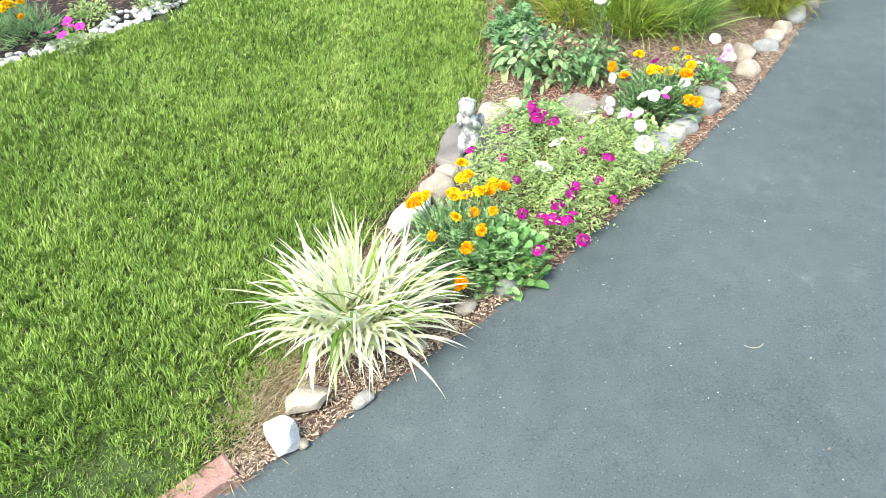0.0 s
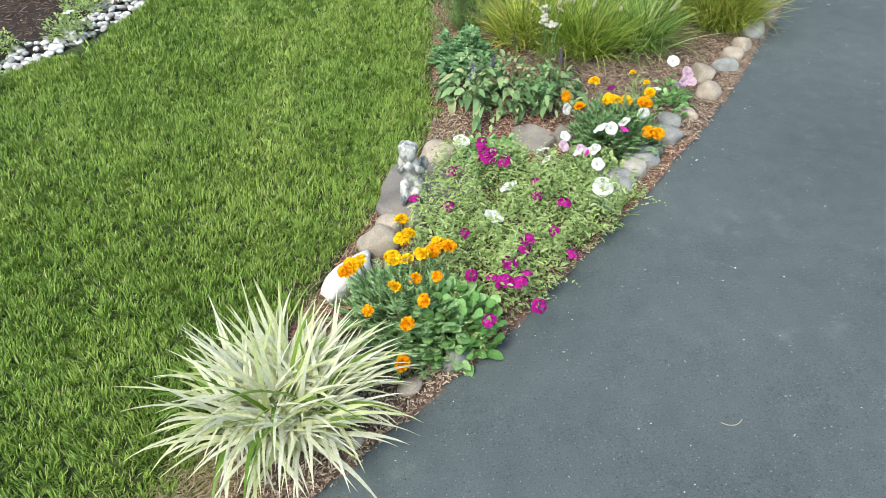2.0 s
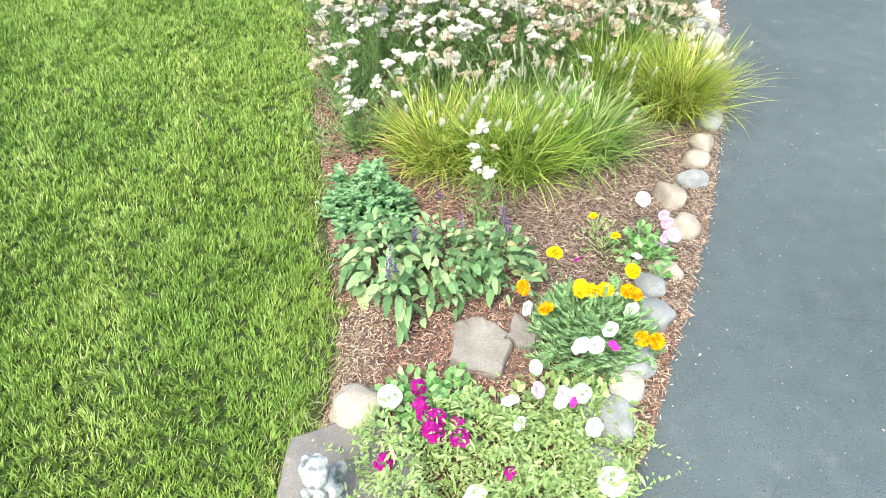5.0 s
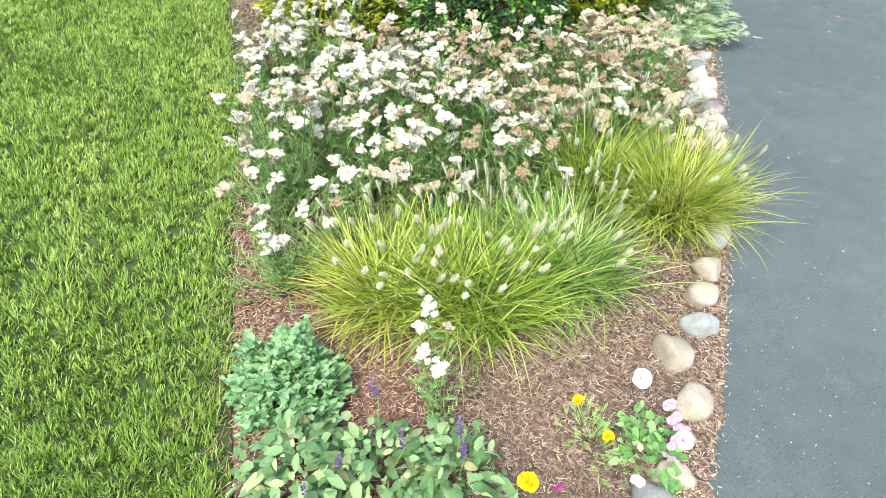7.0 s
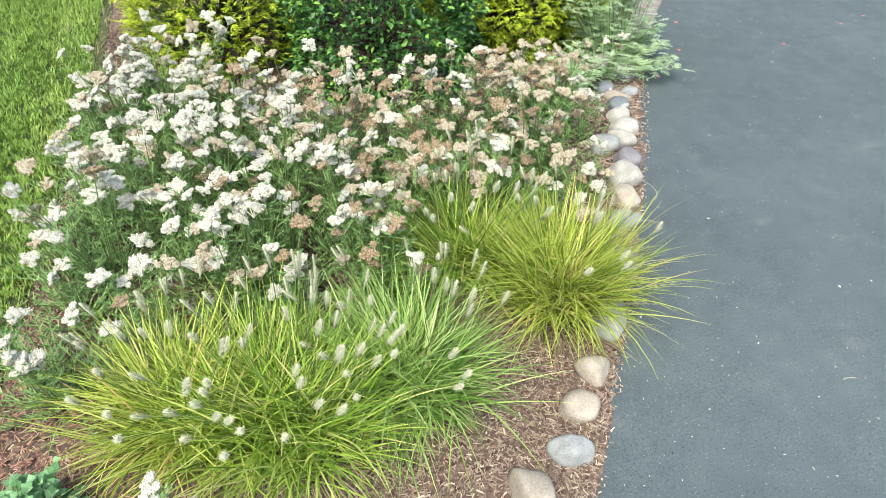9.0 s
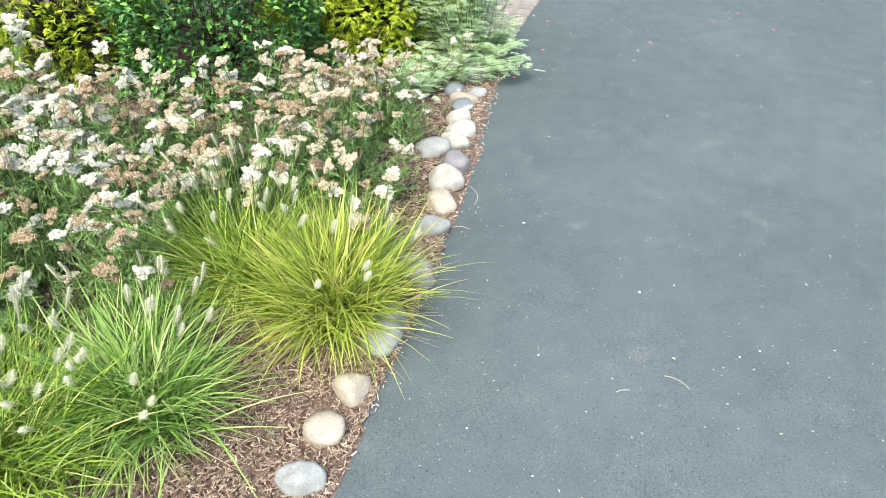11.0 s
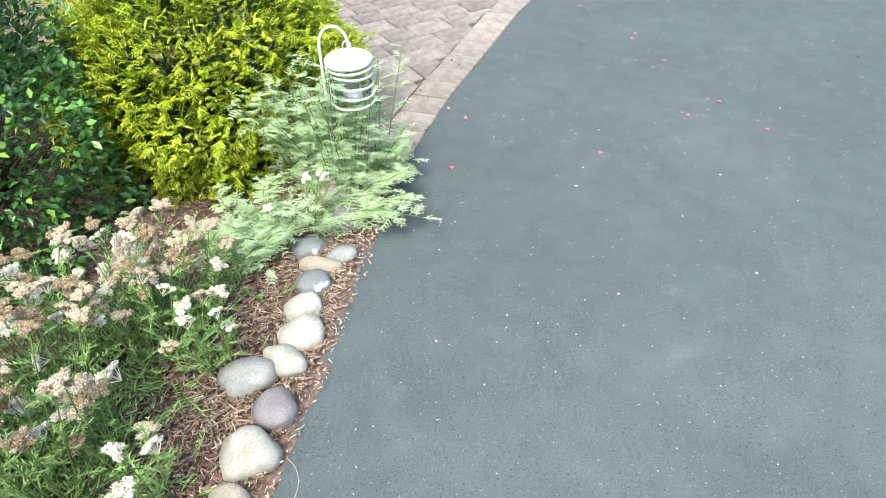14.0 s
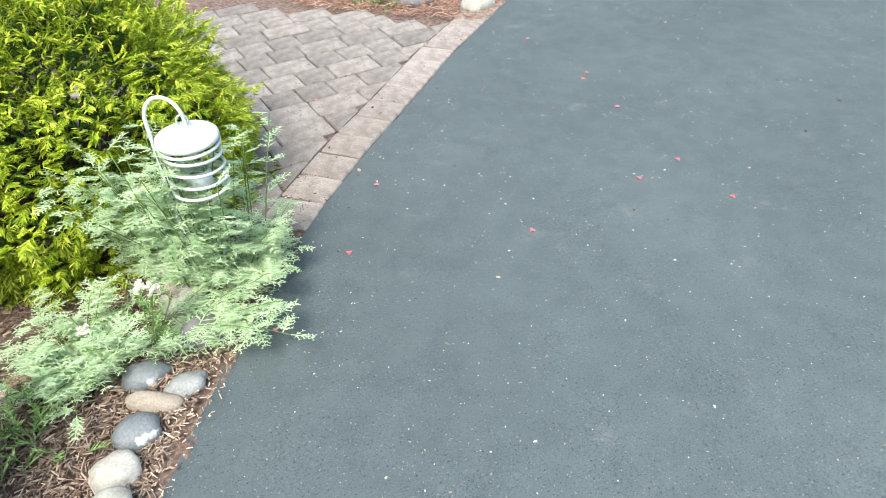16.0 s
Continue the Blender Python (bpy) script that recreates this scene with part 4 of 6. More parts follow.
def marigold_mesh(seed):
    """A ruffled double flower head: short petals packed over a low dome."""
    r = np.random.default_rng(seed)
    s = Shape()
    n = 74
    k = np.arange(n) + .5
    el = np.arcsin(np.clip(k / n, 0, 1))
    az = k * 2.39996 + r.normal(0, .15, n)
    d = np.stack([np.cos(az) * np.cos(el), np.sin(az) * np.cos(el), np.sin(el)], 1)
    base = d * np.array([.011, .011, .010])
    way = d * np.array([1, 1, .3]) + np.stack([np.cos(az), np.sin(az), np.zeros(n)], 1) * .35 + [0, 0, .12] + r.normal(0, .34, (n, 3))
    leaves(s, base, way, r.uniform(.012, .017, n), r.uniform(.012, .016, n), ((0, .55), (.5, 1.0), (.85, 1.1), (1, .75)), .3, .1, r.normal(0, .95, n))
    v, f = ICO2
    s.add(v * np.array([.015, .015, .011]), None, f)
    return s.mesh("marigold")


def petunia_mesh(seed, size=0.032):
    """An open trumpet with five shallow waved lobes."""
    r = np.random.default_rng(seed)
    n = 30
    a = np.arange(n) * 2 * np.pi / n
    ph = r.uniform(0, 6)
    rings = []
    for rad, z in ((.08, -.42), (.16, -.2), (.32, -.05), (.65, .05), (.9, .07), (1.0, .02)):
        lobe = 1 + (.09 * np.abs(np.cos(2.5 * a + ph)) - .05) * rad
        wave = .09 * rad * np.sin(5 * a + ph) + .05 * rad * r.normal(0, .5, n)
        rings.append(np.stack([np.cos(a) * rad * lobe, np.sin(a) * rad * lobe, z + wave], 1) * size)
    q = [[k * n + j, k * n + (j + 1) % n, (k + 1) * n + (j + 1) % n, (k + 1) * n + j] for k in range(5) for j in range(n)]
    return Shape().add(np.concatenate(rings), q).mesh("petunia")


def verbena_mesh(seed):
    """A rounded cluster of small five-petalled florets."""
    r = np.random.default_rng(seed)
    s = Shape()
    for _ in range(15):
        d = unit(np.array([r.normal(0, .75), r.normal(0, .75), 1.0]))
        c = d * np.array([.026, .026, .016])
        t1 = unit(np.cross(d, [0.3, 0.9, 0.1]))
        t2 = np.cross(d, t1)
        a = np.arange(5) * 2 * np.pi / 5 + r.uniform(0, 6)
        way = np.cos(a)[:, None] * t1 + np.sin(a)[:, None] * t2 + d * .15
        leaves(s, np.tile(c, (5, 1)), way, .0105, .009, ((0, .25), (.6, 1), (1, .75)), .05, 0.0, up=np.tile(d, (5, 1)))
    return s.mesh("verbena")


def yarrow_mesh(seed):
    """A flat-topped head: scalloped tufts, each covered with many tiny florets."""
    r = np.random.default_rng(seed)
    s = Shape()
    v, f = OCTA
    dome, df = ICO1
    pads = int(r.integers(6, 10))
    turn = r.uniform(0, 6.28)
    for k in range(pads):
        a, d = turn + k * 2.4 + r.normal(0, .25), (0 if k == 0 else .0255 * np.sqrt(k / pads) + r.normal(0, .002))
        c = np.array([d * np.cos(a), d * np.sin(a), -d * .25 + r.normal(0, .003)])
        w = r.uniform(.0092, .013)
        s.add(c + dome * np.array([w * .95, w * .95, .0062]), None, df)
        for j in range(24):
            q, rad = j * 2.4 + r.normal(0, .3), w * np.sqrt((j + .5) / 24) * 1.04
            p = c + np.array([np.cos(q) * rad, np.sin(q) * rad, .0058 * np.sqrt(max(0, 1.05 - (rad / w) ** 2)) + r.normal(0, .0008)])
            s.add(p + v * r.uniform(.0021, .0033), None, f)
        tube(s, [np.array([0, 0, -.034]), c * .6 + [0, 0, -.016], c + [0, 0, -.003]], .0012, 3)
    return s.mesh("yarrow_head", False)


def spike_mesh(seed, length=0.07, width=0.008, n=60):
    """An upright spike of small lipped flowers."""
    r = np.random.default_rng(seed)
    s = Shape()
    z = r.uniform(0, length, n)
    a = r.uniform(0, 6.28, n)
    base = np.stack([np.cos(a) * .002, np.sin(a) * .002, z], 1)
    way = np.stack([np.cos(a), np.sin(a), np.full(n, .5)], 1)
    leaves(s, base, way, width * (1.15 - .6 * z / length), width * .6, ((0, .4), (.6, 1), (1, .4)), .15, 0)
    return s.mesh("flower_spike")


def plume_mesh(seed):
    """A soft bottle-brush seed head."""
    r = np.random.default_rng(seed)
    s = Shape()
    n = 420
    z = r.uniform(0, .046, n)
    a = r.uniform(0, 6.28, n)
    base = np.stack([z * .12, z * 0, z], 1)
    prof = np.sin(np.clip(z / .046, .06, .94) * np.pi) ** .6
    blades(s, base, a, .0085 * prof + .003, r.uniform(.3, .85, n), .1, .0010, 1)
    tube(s, [[0, 0, -.01], [.006, 0, .050]], .0015, 4)
    return s.mesh("plume")


MARIGOLD = {c: [marigold_mesh(k) for k in range(3)] for c in ("yellow", "orange")}
PETUNIA = {c: [petunia_mesh(10 + k) for k in range(3)] for c in ("whitepetal", "palepink", "hotpink", "coral", "deep")}
VERBENA = {c: [verbena_mesh(20 + k) for k in range(3)] for c in ("magenta",)}
YARROW = {c: [yarrow_mesh(30 + k) for k in range(5)] for c in ("yarwhite", "yarcream", "yarbrown")}
SPIKE = [spike_mesh(40 + k) for k in range(3)]
PLUME = [plume_mesh(50 + k) for k in range(3)]
WORD = dict(yellow="yellow marigold", orange="orange marigold", whitepetal="white petunia", palepink="pale pink petunia", hotpink="hot pink petunia", coral="coral petunia", deep="deep purple petunia", magenta="magenta verbena cluster", yarwhite="white yarrow head", yarcream="fading cream yarrow head", yarbrown="dried brown yarrow head")


def flower(parent, kinds, colour, x, y, z, size=1.0, tilt=20, name="flower_head", aim=None):
    """One bloom at a place in the world, under its plant."""
    me = kinds[colour][int(rng.integers(len(kinds[colour])))]
    o = parent.location
    face = rng.uniform(0, 360)
    m = pose(x - o.x, y - o.y, z - o.z, rng.normal(0, tilt) + (12 if aim is None else aim), rng.normal(0, tilt), 0) @ pose(0, 0, 0, 0, 0, face) @ Matrix.Diagonal((size, size, size, 1))
    return part(name, me, G[colour], parent, WORD[colour], m)


def plant(name, x, y, label, category, group=""):
    return thing(name, (x, y, float(ground_z(x, y)) - 0.004), label, category, group)


def stalks(parent, tips, mat, radius=0.0016):
    """Flower stalks from the plant's base to its blooms, one by one."""
    o = np.array(parent.location)
    for t in tips:
        s = Shape()
        t = np.array(t) - o
        b = np.array([t[0] * .25, t[1] * .25, 0.0])
        tube(s, [b, b * .6 + t * .4 + [0, 0, .03], t + [0, 0, -.006]], radius, 4)
        part("flower_stalk", s.mesh("flower_stalk"), mat, parent)


# ---- variegated grass clump ----
def liriope(x, y):
    p = plant("striped_grass_clump", x, y, "cream and green striped ornamental grass clump", "ornamental grass")
    n = 560
    a = rng.uniform(0, 2 * np.pi, n)
    r = np.sqrt(rng.random(n)) * .125
    base = np.stack([np.cos(a) * r + .012, np.sin(a) * r * .8, np.full(n, .01)], 1)
    lean = .02 + .34 * r / .125 * rng.uniform(.4, 1.1, n) + rng.normal(0, .1, n)
    length = rng.uniform(.20, .36, n)
    bend = rng.uniform(.5, 2.2, n)
    az = a + rng.normal(0, 1.2, n)
    # the clump leans out over the drive
    pull = rng.random(n) < .3
    az = np.where(pull, rng.normal(.1, .9, n), az)
    lean = np.where(pull, lean + .18, lean)
    s, g = Shape(), Shape()
    k = rng.random(n) < .92
    for sh, kk in ((s, k), (g, ~k)):
        blades(sh, base[kk], az[kk], length[kk], lean[kk], bend[kk], rng.uniform(.0115, .0175, kk.sum()), 9, rng.normal(0, .6, kk.sum()), .35)
    # a few long ones that lie apart
    far_az = np.array([3.05, -1.6, 1.75, -.95, .1])
    blades(s, np.zeros((5, 3)) + [0, 0, .02], far_az, [.45, .46, .46, .42, .42], [.85, .75, .08, .8, .75], [.75, .95, .15, .8, .7], .011, 9, 0, .35)
    part("pale_leaves", s.mesh("pale_leaves"), G["liriope"], p, "cream-white striped leaves")
    part("green_leaves", g.mesh("green_leaves"), G["liriope_green"], p, "green inner leaves")


liriope(-.238, 1.575)


# ---- bedding plants near the tip ----
def leaf_mass(s, n, r, L, W, fill=.45, amount=.25, low=-.05, seed=0., droop=.3, out=.8, upw=.45, stations=((0, .15), (.3, .9), (.65, .85), (1, 0.0)), fold=.18):
    pos, d = cloud(n, r, fill, amount, seed, low)
    way = d * out + np.array([0, 0, upw]) + rng.normal(0, .45, (n, 3))
    leaves(s, pos, way, rng.uniform(.7, 1.2, n) * L, rng.uniform(.7, 1.2, n) * W, stations, fold, droop, rng.normal(0, .4, n))


marigold_a = plant("marigold_plant", .08, 1.88, "bushy marigold with yellow and orange blooms", "flower", "marigolds")
s = Shape()
pos, d = cloud(950, (.19, .17, .20), .3, .25, 1.)
feathers(s, pos, unit(d + [0, 0, .4] + rng.normal(0, .35, d.shape)), rng.uniform(.035, .06, 950), .0078, 4, .9, .52)
part("foliage", s.mesh("foliage"), G["marleaf"], marigold_a)
blooms = [(.10, 2.09, .27), (.10, 2.0, .27), (-.02, 1.94, .25), (-.06, 1.90, .25), (-.045, 1.925, .25), (.07, 1.94, .25), (.15, 1.95, .25), (.20, 1.99, .25), (.185, 1.96, .25), (.07, 1.83, .24), (.16, 1.93, .26), (.23, 1.97, .25), (.11, 1.93, .25), (.12, 2.02, .27)]
for k, (x, y, z) in enumerate(blooms):
    flower(marigold_a, MARIGOLD, "yellow" if rng.random() < .75 else "orange", x, y, z, rng.uniform(.75, 1.02), 22)
low = [(.19, 1.87, .23), (0.0, 1.77, .22), (.15, 1.79, .22), (.10, 1.72, .21), (.08, 1.67, .11), (.13, 1.88, .22)]
for x, y, z in low:
    flower(marigold_a, MARIGOLD, "orange", x, y, z, rng.uniform(.6, .85) if z > .15 else 1, 25)
stalks(marigold_a, blooms + low, G["stem"])

mint = plant("broad_leaved_plant", .215, 1.845, "leafy green plant beneath the marigolds", "plant")
s = Shape()
leaf_mass(s, 430, (.15, .13, .16), .042, .034, .4, .3, -.05, 2., .3, .7, .7, ((0, .3), (.25, .9), (.6, 1), (.85, .7), (1, .2)))
part("foliage", s.mesh("foliage"), G["mint"], mint)
for q in hemisphere(9, .25):
    t = Shape()
    e_ = q * np.array([.12, .10, .13])
    tube(t, [[0, 0, 0], e_ * .5 + [0, 0, .02], e_], [.0035, .003, .002], 5)
    part("stem", t.mesh("stem"), G["stem"], mint)

verbena = plant("verbena_patch", .50, 2.22, "spreading light-green patch with magenta and white blooms", "flower")
s, st_ = Shape(), Shape()
n = 10500
x, y = scatter(n * 4, .12, 1.0, 1.74, 2.66, lambda x, y: (x < x_edge(y) + .02 + .04 * np.sin(y * 23)) & (x > .10 + .34 * np.abs(y - 2.22)) & (((x - .52) / .46) ** 2 + ((y - 2.22) / .50) ** 2 < 1 + .45 * np.sin(x * 21) * np.cos(y * 18) + .2 * np.sin(x * 53 + y * 41)))
x, y = x[:n], y[:n]
gz = ground_z(x, y)
hgt = .035 + .125 * np.clip(1 - (((x - .47) / .5) ** 2 + ((y - 2.22) / .55) ** 2), 0, 1) ** .5
hgt = hgt * (1 + 1.1 * np.array([noise.noise(Vector((a_ * 11, b_ * 11, 7))) for a_, b_ in zip(x, y)]))
pos = np.stack([x - .50, y - 2.22, gz - float(ground_z(.50, 2.22)) + hgt * rng.uniform(.05, 1.15, len(x)) ** .8], 1)
a = rng.uniform(0, 6.28, len(x))
way = np.stack([np.cos(a), np.sin(a), rng.uniform(-.1, .9, len(x))], 1)
leaves(s, pos, way, rng.uniform(.007, .034, len(x)) * np.where(rng.random(len(x)) < .5, .75, 1.1), rng.uniform(.004, .009, len(x)), ((0, .15), (.35, 1), (.7, .8), (1, 0)), .15, .3, rng.normal(0, .4, len(x)))
part("foliage", s.mesh("foliage"), G["bloomleaf"], verbena, "small light-green leaves")
k = rng.integers(0, len(x), 260)
P = stem_lines(pos[k] * [1, 1, .3], rng.uniform(0, 6.28, 260), rng.uniform(.05, .14, 260), rng.uniform(.4, 1.2, 260), .3, 4)
stems(st_, P, .0013, 3)
part("stem_tangle", st_.mesh("stem_tangle"), G["stem"], verbena, kind="stuff")
k = rng.integers(0, len(x), 340)
P = stem_lines(pos[k] * [1, 1, .6], rng.uniform(0, 6.28, 340), rng.uniform(.06, .15, 340), rng.uniform(.2, 1.1, 340), rng.uniform(.1, .8, 340), 5)
u = np.tile(np.linspace(.15, 1, 9), (340, 1))
pp, tan = on_stems(P, u)
aa = rng.uniform(0, 6.28, len(pp))
sh = Shape()
leaves(sh, pp, np.stack([np.cos(aa), np.sin(aa), rng.uniform(-.1, .7, len(pp))], 1) + tan * .5, rng.uniform(.012, .03, len(pp)) * (1.2 - .6 * u.ravel()), .007, ((0, .2), (.4, 1), (1, 0)), .15, .3, rng.normal(0, .5, len(pp)))
part("shoot_growth", sh.mesh("shoot_growth"), G["bloomleaf"], verbena, "upright leafy shoots", kind="stuff")
VB = [(.41, 2.69), (.43, 2.59), (.41, 2.60), (.28, 2.50), (.30, 2.51), (.25, 2.29), (.14, 2.35), (.29, 2.14), (.56, 2.39), (.55, 2.31), (.63, 2.25), (.48, 2.08), (.46, 2.04), (.57, 2.11), (.41, 1.98), (.35, 1.92), (.40, 1.89), (.425, 1.89), (.45, 1.92), (.46, 1.79), (.29, 1.94), (.32, 1.75), (.48, 2.56), (.60, 1.99), (.38, 1.90)]
for x, y in VB:
    flower(verbena, VERBENA, "magenta", x, y, .16, rng.uniform(.6, .95), 18)
for x, y in ((.46, 2.35), (.39, 2.19), (.77, 2.30)):
    flower(verbena, PETUNIA, "whitepetal" if y < 2.5 or rng.random() < .5 else "palepink", x, y, .18, rng.uniform(.9, 1.1), 20)

# sprawling petunia behind the patch
petunia_a = plant("petunia_plant", .43, 2.66, "green petunia with a white bloom beside flagstones", "flower", "petunias")
s = Shape()
leaf_mass(s, 330, (.15, .12, .15), .036, .022, .3, .3, -.05, 3.)
part("foliage", s.mesh("foliage"), G["mint"], petunia_a)
flower(petunia_a, PETUNIA, "whitepetal", .33, 2.66, .19, 1.0, 12)
for q in ((.40, 2.62), (.43, 2.57), (.405, 2.545), (.47, 2.50), (.415, 2.53)):
    flower(petunia_a, VERBENA, "magenta", *q, .18, .9, 15)

petunia_b = plant("petunia_plant", .76, 2.58, "pale petunia sprawl with white and pink blooms", "flower", "petunias")
s = Shape()
leaf_mass(s, 420, (.2, .13, .13), .034, .017, .3, .35, -.05, 4.)
part("foliage", s.mesh("foliage"), G["bloomleaf"], petunia_b)
for q, c in (((.62, 2.50), "whitepetal"), ((.76, 2.55), "palepink"), ((.74, 2.53), "whitepetal"), ((.62, 2.57), "whitepetal"), ((.72, 2.65), "whitepetal"), ((.70, 2.58), "palepink"), ((.79, 2.44), "whitepetal"), ((.80, 2.54), "whitepetal"), ((.77, 2.52), "hotpink")):
    flower(petunia_b, PETUNIA, c, *q, .18, rng.uniform(.62, .88) if c != "hotpink" else .45, 30)

marigold_b = plant("marigold_plant", .96, 2.80, "dark feathery marigold with orange blooms and petunias", "flower", "marigolds")
s = Shape()
pos, d = cloud(950, (.18, .17, .18), .3, .25, 5.)
feathers(s, pos, unit(d + [0, 0, .4] + rng.normal(0, .35, d.shape)), rng.uniform(.04, .06, 950), .0078, 4, .9, .52)
part("foliage", s.mesh("foliage"), G["marleaf"], marigold_b)
B = [(.94, 2.87), (.96, 2.84), (.81, 2.81), (1.11, 2.88), (1.06, 2.81), (1.0, 2.83), (.92, 3.02), (1.08, 2.66), (1.05, 2.68), (.78, 2.91), (1.07, 2.79), (.935, 2.85)]
for k, q in enumerate(B):
    flower(marigold_b, MARIGOLD, "orange" if k in (2, 4, 7, 8, 9, 10) else "yellow", *q, .21 if k not in (7, 8) else .15, rng.uniform(.75, 1.0), 24)
stalks(marigold_b, [(*q, .2) for q in B], G["stem"])
for q, c in (((1.02, 2.84), "whitepetal"), ((1.05, 2.76), "whitepetal"), ((.96, 2.71), "whitepetal"), ((.90, 2.67), "whitepetal"), ((.86, 2.68), "whitepetal"), ((.77, 2.85), "whitepetal"), ((1.17, 2.96), "whitepetal"), ((.945, 2.655), "hotpink"), ((.99, 3.0), "hotpink")):
    flower(marigold_b, PETUNIA, c, *q, .185, rng.uniform(.7, .92) if q[1] < 2.95 and c != "hotpink" else .55, 32)

petunia_c = plant("petunia_plant", 1.29, 3.10, "small petunia with pale pink blooms by stones", "flower", "petunias")
s = Shape()
leaf_mass(s, 190, (.085, .13, .14), .036, .022, .25, .3, -.05, 6.)
part("foliage", s.mesh("foliage"), G["mint"], petunia_c)
for q in ((1.36, 3.13), (1.35, 3.09), (1.31, 3.03), (1.28, 3.0), (1.34, 3.03), (1.35, 3.06)):
    flower(petunia_c, PETUNIA, "palepink", *q, .17, rng.uniform(.58, .8), 30)
flower(petunia_c, PETUNIA, "whitepetal", 1.33, 3.22, .18, .85, 12)

marigold_c = plant("marigold_seedling", 1.17, 3.17, "small thin marigold seedling with two yellow blooms", "flower", "marigolds")
s = Shape()
pos, d = cloud(70, (.06, .12, .12), .2, .3, 7.)
feathers(s, pos, unit(d + [0, 0, .5] + rng.normal(0, .35, d.shape)), .04, .004, 4, .8, .42)
part("foliage", s.mesh("foliage"), G["bloomleaf"], marigold_c)
for q in ((1.16, 3.24, .13), (1.18, 3.11, .14)):
    flower(marigold_c, MARIGOLD, "yellow", *q, .6, 10)
stalks(marigold_c, [(1.16, 3.24, .13), (1.18, 3.11, .14)], G["stem"])

# ---- salvia with large drooping leaves ----
for cx, cy, nl, rr in ((.42, 3.22, 330, .14), (.60, 3.17, 380, .16), (.77, 3.12, 260, .13), (.42, 3.03, 70, .08)):
    sal = plant("salvia_plant", cx, cy, "salvia with large dull-green leaves and violet spikes", "plant", "salvias")
    s, g = Shape(), Shape()
    nl = nl * 4 // 5
    big = rng.random(nl) < .15
    a = rng.uniform(0, 6.28, nl)
    el = np.where(big, rng.uniform(-.25, .5, nl), rng.uniform(-.2, 1.2, nl))
    rad = rr * np.where(big, rng.uniform(.25, .85, nl), rng.uniform(.1, 1.15, nl))
    pos = np.stack([np.cos(a) * rad, np.sin(a) * rad, np.where(big, rng.uniform(.03, .12, nl), rng.uniform(.05, .22, nl) * (1.1 - .5 * rad / rr))], 1)
    aa = a + rng.normal(0, .6, nl)
    way = np.stack([np.cos(aa) * np.cos(el), np.sin(aa) * np.cos(el), np.sin(el)], 1)
    L = np.where(big, rng.uniform(.055, .095, nl), rng.uniform(.02, .05, nl))
    wide = np.where(big, rng.uniform(.36, .5, nl), rng.uniform(.4, .75, nl))
    leaves(s, pos, way, L, L * wide, ((0, .15), (.10, .75), (.2, .7), (.4, 1), (.55, .86), (.75, .7), (.9, .36), (1, 0.0)), .16, rng.uniform(.1, .9, (nl, 1)), rng.normal(0, .6, nl))
    part("foliage", s.mesh("foliage"), G["salvia"], sal)
    tips = [(cx + rng.normal(0, rr * .4), cy + rng.normal(0, rr * .4), .26 + rng.normal(0, .03)) for _ in range(2 if nl > 40 else 1)]
    stalks(sal, tips, G["stem"], .002)
    for t in tips:
        o = sal.location
        part("flower_spike", SPIKE[int(rng.integers(3))], G["purple"], sal, "faded violet flower spike", pose(t[0] - o.x, t[1] - o.y, t[2] - o.z - .02, rng.normal(0, 8), rng.normal(0, 8), rng.uniform(0, 360)))

# ---- mum bush at the lawn's edge ----
mum = plant("chrysanthemum_bush", .43, 3.52, "rounded blue-green leafy mum without flowers", "bush")
s = Shape()
pos, d = cloud(820, (.14, .15, .15), .45, .45, 8.)
feathers(s, pos, unit(d * .8 + [0, 0, .3] + rng.normal(0, .6, d.shape)), rng.uniform(.03, .052, 820), .021, 2, 1.0, .55)
part("foliage", s.mesh("foliage"), G["mum"], mum)
for q in hemisphere(14, .25):
    t = Shape()
    e_ = q * np.array([.14, .16, .19])
    tube(t, [[0, 0, 0], e_ * .5 + [0, 0, .02], e_], [.004, .003, .002], 5)
    part("stem", t.mesh("stem"), G["stem"], mum)


